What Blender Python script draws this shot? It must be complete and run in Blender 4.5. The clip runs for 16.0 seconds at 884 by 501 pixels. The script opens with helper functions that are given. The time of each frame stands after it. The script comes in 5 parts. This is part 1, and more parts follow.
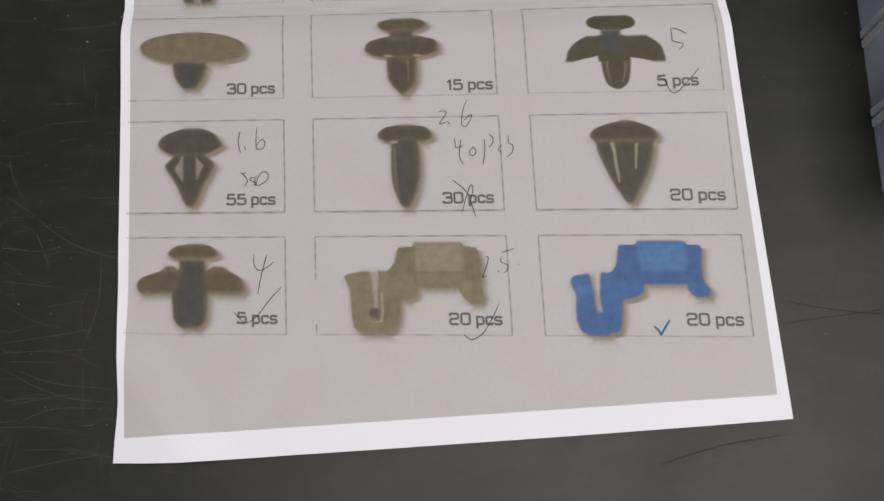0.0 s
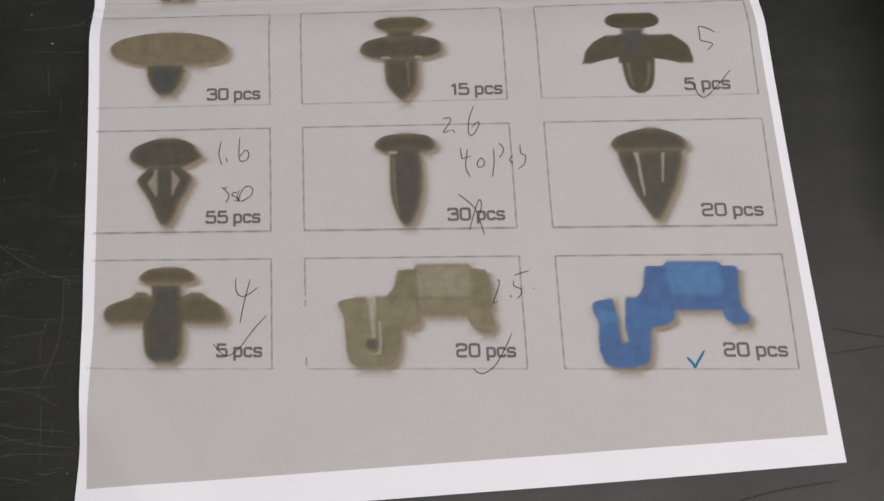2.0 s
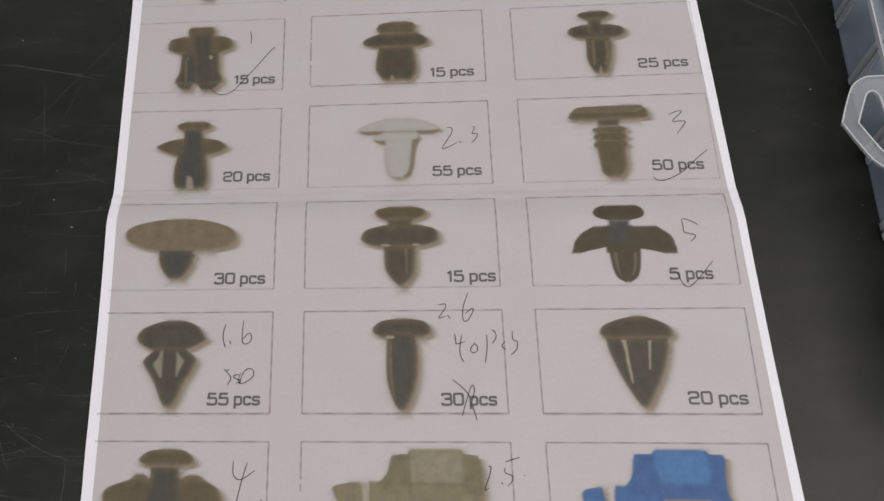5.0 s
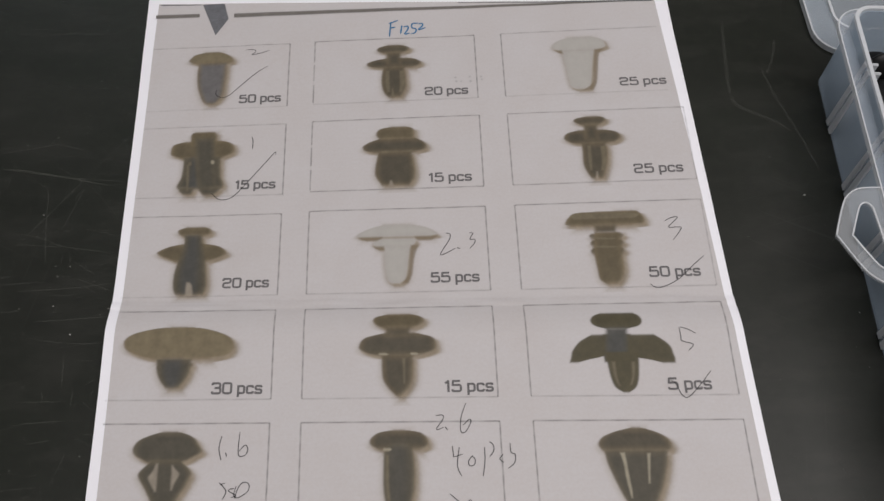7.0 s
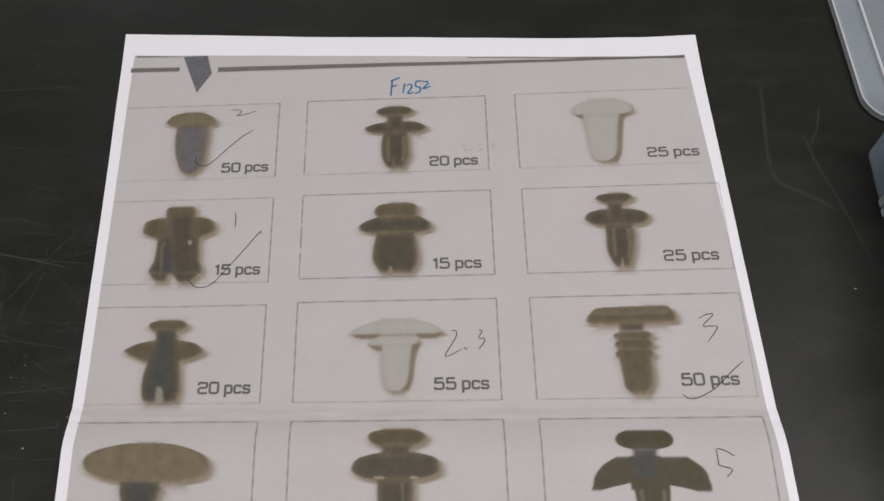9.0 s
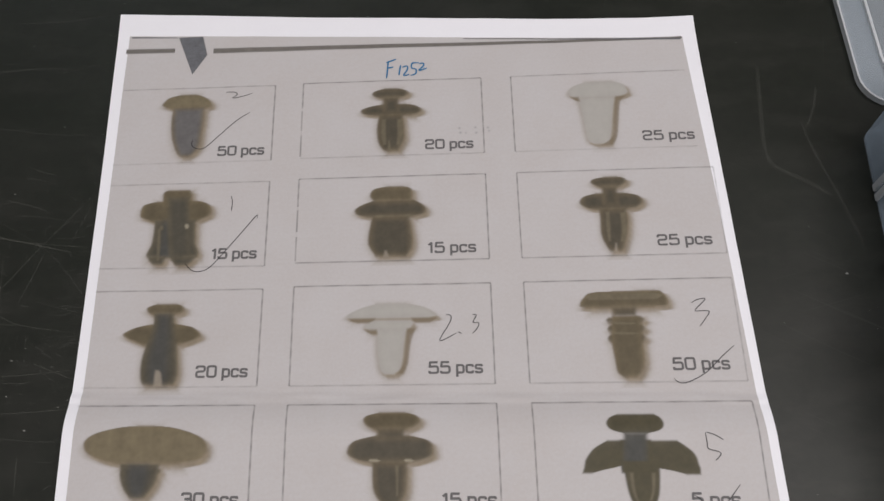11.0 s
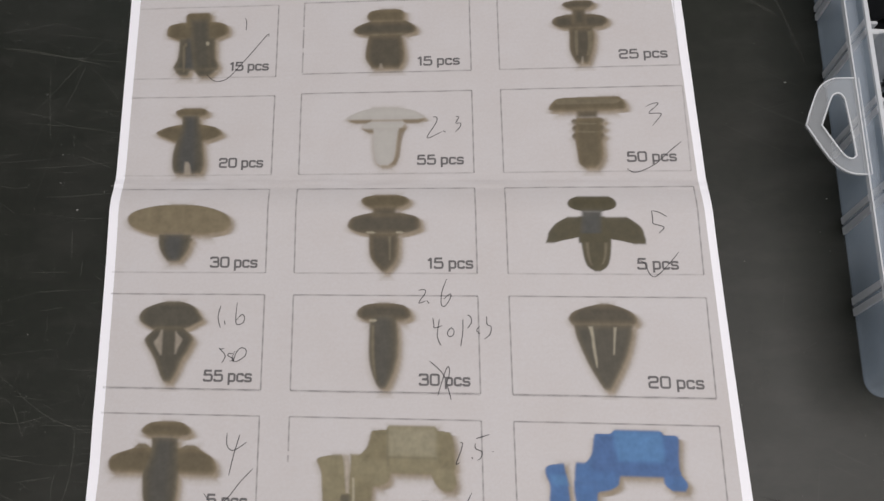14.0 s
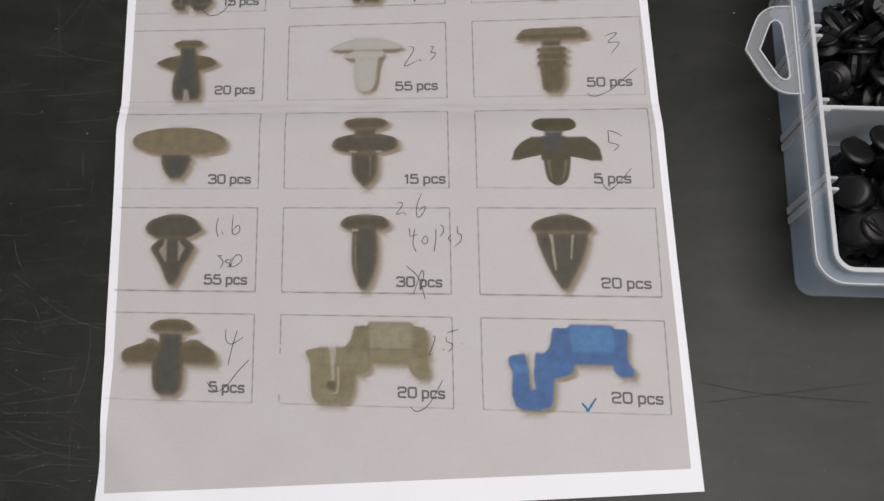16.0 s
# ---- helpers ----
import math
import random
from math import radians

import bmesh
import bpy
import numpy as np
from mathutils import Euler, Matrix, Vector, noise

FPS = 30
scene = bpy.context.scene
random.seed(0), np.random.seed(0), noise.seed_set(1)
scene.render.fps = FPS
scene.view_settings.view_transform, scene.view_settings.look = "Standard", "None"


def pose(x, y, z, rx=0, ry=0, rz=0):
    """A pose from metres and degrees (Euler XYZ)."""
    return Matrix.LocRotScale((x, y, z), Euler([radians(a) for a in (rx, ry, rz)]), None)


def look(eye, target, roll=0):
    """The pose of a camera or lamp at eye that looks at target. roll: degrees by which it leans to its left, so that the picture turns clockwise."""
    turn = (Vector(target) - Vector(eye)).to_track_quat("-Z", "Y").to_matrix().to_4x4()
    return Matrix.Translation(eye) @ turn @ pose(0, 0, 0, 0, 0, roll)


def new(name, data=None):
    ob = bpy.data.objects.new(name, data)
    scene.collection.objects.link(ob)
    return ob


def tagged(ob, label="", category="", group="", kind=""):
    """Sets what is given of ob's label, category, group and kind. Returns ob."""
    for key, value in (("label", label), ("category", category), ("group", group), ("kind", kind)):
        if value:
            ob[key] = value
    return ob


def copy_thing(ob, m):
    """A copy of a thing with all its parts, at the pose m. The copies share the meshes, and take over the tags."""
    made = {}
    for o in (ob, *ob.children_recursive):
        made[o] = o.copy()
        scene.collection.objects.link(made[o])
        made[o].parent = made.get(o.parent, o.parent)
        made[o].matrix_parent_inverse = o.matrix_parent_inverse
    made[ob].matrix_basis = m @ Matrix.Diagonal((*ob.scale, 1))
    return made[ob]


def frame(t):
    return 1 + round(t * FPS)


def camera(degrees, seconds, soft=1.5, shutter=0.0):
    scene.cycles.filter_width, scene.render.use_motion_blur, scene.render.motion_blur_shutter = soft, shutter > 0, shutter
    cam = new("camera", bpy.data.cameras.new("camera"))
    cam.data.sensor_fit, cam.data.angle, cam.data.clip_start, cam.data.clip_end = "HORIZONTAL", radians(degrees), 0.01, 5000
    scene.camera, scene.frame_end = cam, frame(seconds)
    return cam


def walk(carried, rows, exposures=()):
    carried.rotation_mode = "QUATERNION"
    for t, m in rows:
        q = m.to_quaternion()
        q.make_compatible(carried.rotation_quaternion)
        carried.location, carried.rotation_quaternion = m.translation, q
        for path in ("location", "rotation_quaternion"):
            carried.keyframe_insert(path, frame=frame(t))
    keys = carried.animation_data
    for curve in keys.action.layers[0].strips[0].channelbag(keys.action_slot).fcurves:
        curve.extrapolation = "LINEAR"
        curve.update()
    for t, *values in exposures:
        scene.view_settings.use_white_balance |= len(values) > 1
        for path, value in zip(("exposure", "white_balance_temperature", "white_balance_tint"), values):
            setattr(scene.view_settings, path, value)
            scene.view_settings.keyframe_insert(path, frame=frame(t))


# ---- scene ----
cam = camera(53.7, 16.0, soft=1.5)
PATH = [
    (0, (-0.00791, -0.01311, 0.27508), (0.04438, 0.50572, -1.65575), 2.260),
    (0.5, (-0.01033, -0.00965, 0.25497), (0.03256, 0.51471, -1.67459), 1.160),
    (1, (-0.01006, -0.00773, 0.24782), (0.03386, 0.50648, -1.68445), 1.318),
    (1.5, (-0.00892, -0.00577, 0.24368), (0.04374, 0.51191, -1.68744), 2.188),
    (2, (-0.00968, -0.00482, 0.24531), (0.05398, 0.56254, -1.67147), 2.633),
    (2.5, (-0.00675, -0.00138, 0.24743), (0.04926, 0.60151, -1.65871), 1.589),
    (3, (-0.00589, -0.00056, 0.24957), (0.05851, 0.65677, -1.63823), 1.933),
    (3.5, (-0.00513, 0.00391, 0.25122), (0.05796, 0.69939, -1.62289), 1.610),
    (4, (-0.00496, 0.00591, 0.25362), (0.06316, 0.72562, -1.61115), 1.962),
    (4.5, (-0.00602, 0.00711, 0.25762), (0.05942, 0.78397, -1.58417), 1.798),
    (7, (-0.00441, 0.02258, 0.26979), (0.06643, 0.9778, -1.48592), 1.496),
    (7.5, (-0.00466, 0.02925, 0.26766), (0.06159, 0.98839, -1.4861), 1.249),
    (8, (-0.00627, 0.03790, 0.26226), (0.06864, 0.99817, -1.49246), 2.055),
    (8.5, (-0.00601, 0.05667, 0.25643), (0.06385, 1.01448, -1.50338), 2.182),
    (8.7, (-0.00506, 0.06457, 0.25438), (0.06639, 1.01639, -1.50858), 2.255),
    (10.8, (-0.00222, 0.07737, 0.2582), (0.07011, 0.94858, -1.54062), 2.858),
    (11, (-0.00185, 0.07444, 0.25948), (0.06469, 0.93861, -1.54296), 2.468),
    (11.5, (-0.00267, 0.06664, 0.2643), (0.05711, 0.91637, -1.54523), 2.135),
    (12, (-0.00139, 0.05878, 0.26928), (0.05638, 0.88523, -1.55106), 2.142),
    (12.5, (0.00022, 0.04803, 0.27467), (0.0564, 0.84549, -1.5586), 2.147),
    (13, (0.00285, 0.03602, 0.27894), (0.04444, 0.79918, -1.56926), 1.257),
    (13.5, (0.00233, 0.02761, 0.28295), (0.03072, 0.75184, -1.5811), 0.493),
    (14, (0.00603, 0.0201, 0.2861), (0.0312, 0.70106, -1.59424), 0.289),
    (14.5, (0.00901, 0.01726, 0.28664), (0.03149, 0.63884, -1.61418), 0.071),
    (15, (0.00914, 0.01284, 0.28825), (0.02814, 0.59075, -1.62635), -0.174),
    (15.5, (0.0129, 0.00528, 0.29876), (0.02761, 0.56498, -1.62127), -0.544),
    (16, (0.01568, -0.00491, 0.31233), (0.02994, 0.57735, -1.60098), -0.715),
]
EXPOSURE = 0.0
walk(cam, [(t, look(eye, target, roll)) for t, eye, target, roll in PATH], [(0.0, EXPOSURE + 0.02), (1.5, EXPOSURE - 0.02), (3.5, EXPOSURE - 0.05), (7.0, EXPOSURE), (11.0, EXPOSURE + 0.03), (14.0, EXPOSURE + 0.14), (16.0, EXPOSURE + 0.1)])
LAMP, NORTH_FILL, DESK = 44.5, 8.0, (0.0088, 0.0108, 0.0076)

# ---- light: a wide ceiling panel over the right of the table, in a pale room, plus an added fill lamp ----
world = bpy.data.worlds.new("world")
scene.world = world
world.use_nodes = True
world.node_tree.nodes["Background"].inputs[0].default_value = (0.75, 0.82, 0.9, 1)
world.node_tree.nodes["Background"].inputs[1].default_value = 0.3


def area_light(name, m, sx, sy, watts, colour):
    data = bpy.data.lights.new(name, "AREA")
    data.shape, data.size, data.size_y = "RECTANGLE", sx, sy
    data.energy, data.color = watts, colour
    ob = new(name, data)
    ob.matrix_basis = m
    return ob


area_light("ceiling_panel_light", pose(0.55, -0.25, 1.9), 1.8, 1.8, LAMP, (1.0, 0.941, 0.925))
# cool fill lamp added from the north; no window is built there
area_light("north_fill_light", look((-0.6, 2.36, 1.0), (-0.2, 0.2, 0.2)), 1.5, 1.1, NORTH_FILL, (0.86, 0.93, 1.0))

# ---- materials ----


def node_material(name, base, rough, spread=0.1, scale=60.0, fine=900.0, bump=0.1, bump_scale=700.0, metal=0.0, specular=0.5, tint=None):
    """A surface whose colour drifts at two scales, with fine relief."""
    m = bpy.data.materials.new(name)
    m.use_nodes = True
    t = m.node_tree
    bsdf = t.nodes["Principled BSDF"]
    at = t.nodes.new("ShaderNodeTexCoord")
    big, small = t.nodes.new("ShaderNodeTexNoise"), t.nodes.new("ShaderNodeTexNoise")
    big.inputs["Scale"].default_value, small.inputs["Scale"].default_value = scale, fine
    big.inputs["Detail"].default_value, small.inputs["Detail"].default_value = 5, 3
    for n in (big, small):
        t.links.new(at.outputs["Object"], n.inputs["Vector"])
    both = t.nodes.new("ShaderNodeMath")
    both.operation = "MULTIPLY_ADD"
    t.links.new(small.outputs["Fac"], both.inputs[0])
    both.inputs[1].default_value = 0.5
    half = t.nodes.new("ShaderNodeMath")
    half.operation = "MULTIPLY"
    half.inputs[1].default_value = 0.5
    t.links.new(big.outputs["Fac"], half.inputs[0])
    t.links.new(half.outputs[0], both.inputs[2])
    ramp = t.nodes.new("ShaderNodeValToRGB")
    ramp.color_ramp.elements[0].position, ramp.color_ramp.elements[1].position = 0.3, 0.7
    tint = tint or base
    ramp.color_ramp.elements[0].color = (*[c * (1 - spread) for c in base], 1)
    ramp.color_ramp.elements[1].color = (*[min(1, c * (1 + spread)) for c in tint], 1)
    t.links.new(both.outputs[0], ramp.inputs["Fac"])
    t.links.new(ramp.outputs["Color"], bsdf.inputs["Base Color"])
    bsdf.inputs["Roughness"].default_value = rough
    bsdf.inputs["Metallic"].default_value = metal
    bsdf.inputs["Specular IOR Level"].default_value = specular
    if bump:
        rough_map, relief = t.nodes.new("ShaderNodeTexNoise"), t.nodes.new("ShaderNodeBump")
        rough_map.inputs["Scale"].default_value = bump_scale
        rough_map.inputs["Detail"].default_value = 4
        relief.inputs["Strength"].default_value, relief.inputs["Distance"].default_value = bump, 0.0004
        t.links.new(at.outputs["Object"], rough_map.inputs["Vector"])
        t.links.new(rough_map.outputs["Fac"], relief.inputs["Height"])
        t.links.new(relief.outputs["Normal"], bsdf.inputs["Normal"])
    return m


def ink_material(name, base, cover=1.0, mottle=0.25, spread=0.25, scale=350.0, tint=None):
    """Toner on paper: how densely it covers is kept per vertex and broken up by grain."""
    m = node_material(name, base, 0.6, spread, scale, 2500.0, 0, specular=0.25, tint=tint)
    t = m.node_tree
    dense, at, grain = t.nodes.new("ShaderNodeAttribute"), t.nodes.new("ShaderNodeTexCoord"), t.nodes.new("ShaderNodeTexNoise")
    dense.attribute_name = "ink"
    grain.inputs["Scale"].default_value, grain.inputs["Detail"].default_value = 2200.0, 4
    t.links.new(at.outputs["Object"], grain.inputs["Vector"])
    spot = t.nodes.new("ShaderNodeMapRange")
    spot.inputs["From Min"].default_value, spot.inputs["From Max"].default_value = 0.3, 0.7
    spot.inputs["To Min"].default_value, spot.inputs["To Max"].default_value = cover * (1 - mottle), cover
    t.links.new(grain.outputs["Fac"], spot.inputs["Value"])
    times = t.nodes.new("ShaderNodeMath")
    times.operation = "MULTIPLY"
    t.links.new(dense.outputs["Fac"], times.inputs[0])
    t.links.new(spot.outputs["Result"], times.inputs[1])
    t.links.new(times.outputs[0], t.nodes["Principled BSDF"].inputs["Alpha"])
    return m


def milky_material(name, cover, base, rough, through_light=0.0):
    """Milky clear plastic: partly lets the view through, partly scatters."""
    m = node_material(name, base, rough, 0.06, 45.0, 500.0, 0.12, 260.0)
    t = m.node_tree
    bsdf, out = t.nodes["Principled BSDF"], t.nodes["Material Output"]
    glow, both, clear, veil = (t.nodes.new(k) for k in ("ShaderNodeBsdfTranslucent", "ShaderNodeMixShader", "ShaderNodeBsdfTransparent", "ShaderNodeMixShader"))
    glow.inputs["Color"].default_value = (*base, 1)
    both.inputs["Fac"].default_value, veil.inputs["Fac"].default_value = through_light, cover
    t.links.new(bsdf.outputs["BSDF"], both.inputs[1])
    t.links.new(glow.outputs["BSDF"], both.inputs[2])
    t.links.new(clear.outputs["BSDF"], veil.inputs[1])
    t.links.new(both.outputs["Shader"], veil.inputs[2])
    t.links.new(veil.outputs["Shader"], out.inputs["Surface"])
    return m


def printed_grey_material(name="printed_grey", pictures=False):
    """Grey toner ground of the page with faint bands and small blotches; pictures lay their own toner over it."""
    m = node_material(name, (0.505, 0.48, 0.478), 0.62, 0.05, 55.0, 1100.0, 0.08, 1300.0, specular=0.3, tint=(0.485, 0.475, 0.485))
    t = m.node_tree
    at = t.nodes["Texture Coordinate"]
    wave, mix = t.nodes.new("ShaderNodeTexWave"), t.nodes.new("ShaderNodeMix")
    wave.bands_direction = "Y"
    wave.inputs["Scale"].default_value, wave.inputs["Distortion"].default_value = 130.0, 9.0
    wave.inputs["Detail"].default_value, wave.inputs["Detail Scale"].default_value = 4.0, 3.0
    t.links.new(at.outputs["Object"], wave.inputs["Vector"])
    mix.data_type, mix.blend_type = "RGBA", "MULTIPLY"
    bsdf = t.nodes["Principled BSDF"]
    was = bsdf.inputs["Base Color"].links[0].from_socket
    weak = t.nodes.new("ShaderNodeMath")
    weak.operation = "MULTIPLY"
    weak.inputs[1].default_value = 0.03
    t.links.new(wave.outputs["Fac"], weak.inputs[0])
    t.links.new(weak.outputs[0], mix.inputs["Factor"])
    t.links.new(was, mix.inputs["A"])
    mix.inputs["B"].default_value = (0.6, 0.6, 0.62, 1)
    out = mix.outputs["Result"]
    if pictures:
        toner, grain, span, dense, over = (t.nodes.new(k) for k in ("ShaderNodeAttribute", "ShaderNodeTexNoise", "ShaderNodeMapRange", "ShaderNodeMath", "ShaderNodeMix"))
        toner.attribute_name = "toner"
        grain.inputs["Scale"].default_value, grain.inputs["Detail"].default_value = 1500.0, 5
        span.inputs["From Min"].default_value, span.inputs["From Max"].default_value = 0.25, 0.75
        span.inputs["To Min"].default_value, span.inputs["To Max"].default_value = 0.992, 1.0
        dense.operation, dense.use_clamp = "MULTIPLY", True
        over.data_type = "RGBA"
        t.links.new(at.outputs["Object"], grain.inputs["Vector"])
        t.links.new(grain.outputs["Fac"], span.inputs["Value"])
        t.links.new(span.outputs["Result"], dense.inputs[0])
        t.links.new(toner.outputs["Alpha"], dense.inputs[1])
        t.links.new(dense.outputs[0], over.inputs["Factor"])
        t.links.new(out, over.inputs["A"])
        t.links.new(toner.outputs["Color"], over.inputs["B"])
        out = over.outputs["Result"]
    t.links.new(out, bsdf.inputs["Base Color"])
    return m


def desk_material():
    """Black laminate, dulled by wiping and crossed by hair-fine scratches."""
    m = node_material("black_laminate", DESK, 0.42, 0.3, 14.0, 260.0, 0.04, 700.0, specular=0.345)
    t = m.node_tree
    at, bsdf = t.nodes["Texture Coordinate"], t.nodes["Principled BSDF"]
    out = bsdf.inputs["Base Color"].links[0].from_socket
    for turn, size, lit in ((0.25, (14, 520, 1), 0.026), (-0.5, (16, 600, 1), 0.022), (1.35, (12, 560, 1), 0.022)):
        place, lines, cut, mix = (t.nodes.new(k) for k in ("ShaderNodeMapping", "ShaderNodeTexNoise", "ShaderNodeMapRange", "ShaderNodeMix"))
        place.inputs["Rotation"].default_value = (0, 0, turn)
        place.vector_type = "TEXTURE"
        place.inputs["Scale"].default_value = (1 / size[0], 1 / size[1], 1)
        lines.inputs["Scale"].default_value, lines.inputs["Detail"].default_value = 1.0, 2.0
        cut.inputs["From Min"].default_value, cut.inputs["From Max"].default_value = 0.70, 0.76
        cut.inputs["To Max"].default_value = lit
        t.links.new(at.outputs["Object"], place.inputs["Vector"])
        t.links.new(place.outputs["Vector"], lines.inputs["Vector"])
        t.links.new(lines.outputs["Fac"], cut.inputs["Value"])
        mix.data_type = "RGBA"
        t.links.new(cut.outputs["Result"], mix.inputs["Factor"])
        t.links.new(out, mix.inputs["A"])
        mix.inputs["B"].default_value = (0.4, 0.4, 0.38, 1)
        out = mix.outputs["Result"]
    for size, detail, low, high, grey in ((55.0, 7.0, 0.48, 0.75, 0.030), (11.0, 5.0, 0.45, 0.8, 0.024)):
        place, film, cut, mix = (t.nodes.new(k) for k in ("ShaderNodeMapping", "ShaderNodeTexNoise", "ShaderNodeMapRange", "ShaderNodeMix"))
        place.inputs["Rotation"].default_value, place.inputs["Scale"].default_value = (0, 0, 0.12), (0.6, 1.5, 1)
        film.inputs["Scale"].default_value, film.inputs["Detail"].default_value, film.inputs["Roughness"].default_value = size, detail, 0.65
        cut.inputs["From Min"].default_value, cut.inputs["From Max"].default_value, cut.inputs["To Max"].default_value = low, high, 0.5
        mix.data_type = "RGBA"
        mix.inputs["B"].default_value = (grey, grey, grey * 0.88, 1)
        t.links.new(at.outputs["Object"], place.inputs["Vector"])
        t.links.new(place.outputs["Vector"], film.inputs["Vector"])
        t.links.new(film.outputs["Fac"], cut.inputs["Value"])
        t.links.new(cut.outputs["Result"], mix.inputs["Factor"])
        t.links.new(out, mix.inputs["A"])
        out = mix.outputs["Result"]
    t.links.new(out, bsdf.inputs["Base Color"])
    smear, span = t.nodes.new("ShaderNodeTexNoise"), t.nodes.new("ShaderNodeMapRange")
    smear.inputs["Scale"].default_value, smear.inputs["Detail"].default_value = 22.0, 6.0
    span.inputs["To Min"].default_value, span.inputs["To Max"].default_value = 0.36, 0.52
    t.links.new(at.outputs["Object"], smear.inputs["Vector"])
    t.links.new(smear.outputs["Fac"], span.inputs["Value"])
    t.links.new(span.outputs["Result"], bsdf.inputs["Roughness"])
    return m


MAT = {
    "desk": desk_material(),
    "dim": ink_material("dim_scratch", (0.14, 0.14, 0.128), 0.32, 0.95, 0.3, 500.0),
    "faint": ink_material("faint_scratch", (0.20, 0.205, 0.18), 0.30, 0.95, 0.3, 500.0),
    "haze": ink_material("wiped_scratch", (0.15, 0.152, 0.138), 0.15, 0.7, 0.3, 500.0),
    "crack": ink_material("dark_scratch", (0.006, 0.006, 0.006), 0.6, 0.8),
    "speck": node_material("chip", (0.30, 0.30, 0.285), 0.5, 0.3),
    "dust": node_material("dust", (0.15, 0.15, 0.138), 0.7, 0.3),
    "metal": node_material("grey_steel", (0.35, 0.35, 0.36), 0.4, 0.1, metal=0.8),
    "paper": node_material("white_paper", (0.815, 0.822, 0.875), 0.6, 0.015, 60.0, 1200.0, 0.12, 1300.0, specular=0.3),
    "grey": printed_grey_material(),
    "picture": printed_grey_material("printed_picture", True),
    "line": ink_material("toner_line", (0.20, 0.195, 0.195), 0.53, 0.3),
    "bar": ink_material("toner_bar", (0.135, 0.14, 0.155), 0.95, 0.1),
    "rule": ink_material("toner_rule", (0.17, 0.158, 0.145), 0.93, 0.12),
    "caption": ink_material("toner_caption", (0.135, 0.131, 0.135), 0.95, 0.12),
    "pen": ink_material("black_pen", (0.045, 0.045, 0.05), 0.85, 0.3),
    "felt": ink_material("blue_pen", (0.005, 0.155, 0.35), 0.9, 0.2),
    "milky": milky_material("milky_plastic", 0.50, (0.57, 0.68, 0.79), 0.3, 0.45),
    "milky_edge": milky_material("milky_plastic_edge", 0.58, (0.76, 0.79, 0.82), 0.3),
    # whiter and denser than the wall: stands in for light scattered inside the ridges
    "milky_band": milky_material("milky_plastic_slot", 0.86, (0.90, 0.92, 0.95), 0.33, 0.25),
    "milky_tab": milky_material("milky_plastic_tab", 0.20, (0.62, 0.66, 0.70), 0.35),
    "milky_rib": milky_material("milky_plastic_rib", 0.5, (0.66, 0.72, 0.78), 0.3),
    "milky_floor": milky_material("milky_plastic_floor", 0.14, (0.50, 0.58, 0.66), 0.3),
    "milky_ledge": milky_material("milky_plastic_ledge", 0.17, (0.62, 0.70, 0.80), 0.28),
    "milky_soft": milky_material("milky_plastic_thick", 0.23, (0.60, 0.67, 0.74), 0.3),
    "clip": node_material("black_nylon", (0.0052, 0.0052, 0.0055), 0.4, 0.3, 200.0, 1500.0, 0.15, 1500.0, specular=0.36),
    "wall": node_material("grey_wall", (0.42, 0.42, 0.41), 0.8, 0.04, 2.0, 40.0, 0.1, 80.0),
    "floor": node_material("grey_floor", (0.30, 0.30, 0.29), 0.55, 0.15, 3.0, 60.0, 0.1, 60.0),
}

# ---- mesh helpers ----


def link(name, bm, material, parent=None, label="", smooth=False):
    me = bpy.data.meshes.new(name)
    bm.normal_update()
    bm.to_mesh(me)
    bm.free()
    me.materials.append(material)
    if smooth:
        for p in me.polygons:
            p.use_smooth = True
    ob = new(name, me)
    if parent:
        ob.parent = parent
    if label:
        ob["label"] = label
    return ob


def part(name, bm, material, parent, label="", smooth=False):
    return link(name, bm, material, parent, label, smooth)


def box_mesh(x0, y0, z0, x1, y1, z1, bevel=0.0):
    bm = bmesh.new()
    bmesh.ops.create_cube(bm, size=1, matrix=Matrix.Translation(((x0 + x1) / 2, (y0 + y1) / 2, (z0 + z1) / 2)) @ Matrix.Diagonal((x1 - x0, y1 - y0, z1 - z0, 1)))
    if bevel:
        bmesh.ops.bevel(bm, geom=bm.edges[:], offset=bevel, segments=2, affect="EDGES")
    return bm


def round_rect(x0, y0, x1, y1, r, steps=7):
    pts = []
    for cx, cy, a0 in ((x1 - r, y1 - r, 0), (x0 + r, y1 - r, 90), (x0 + r, y0 + r, 180), (x1 - r, y0 + r, 270)):
        for i in range(steps + 1):
            a = radians(a0 + 90 * i / steps)
            pts.append((cx + r * math.cos(a), cy + r * math.sin(a)))
    return pts


def ring_mesh(x0, y0, x1, y1, r, thick, z0, z1, bm=None, draft=0.0):
    """A rounded rectangular band with thickness."""
    bm = bm or bmesh.new()
    loops = []
    for inset, z in ((draft, z0), (0, z1), (thick, z1), (thick + draft, z0)):
        loops.append([bm.verts.new((x, y, z)) for x, y in round_rect(x0 + inset, y0 + inset, x1 - inset, y1 - inset, max(r - inset, 0.0006))])
    n = len(loops[0])
    for k in range(4):
        a, b = loops[k], loops[(k + 1) % 4]
        for i in range(n):
            bm.faces.new((a[i], a[(i + 1) % n], b[(i + 1) % n], b[i]))
    return bm


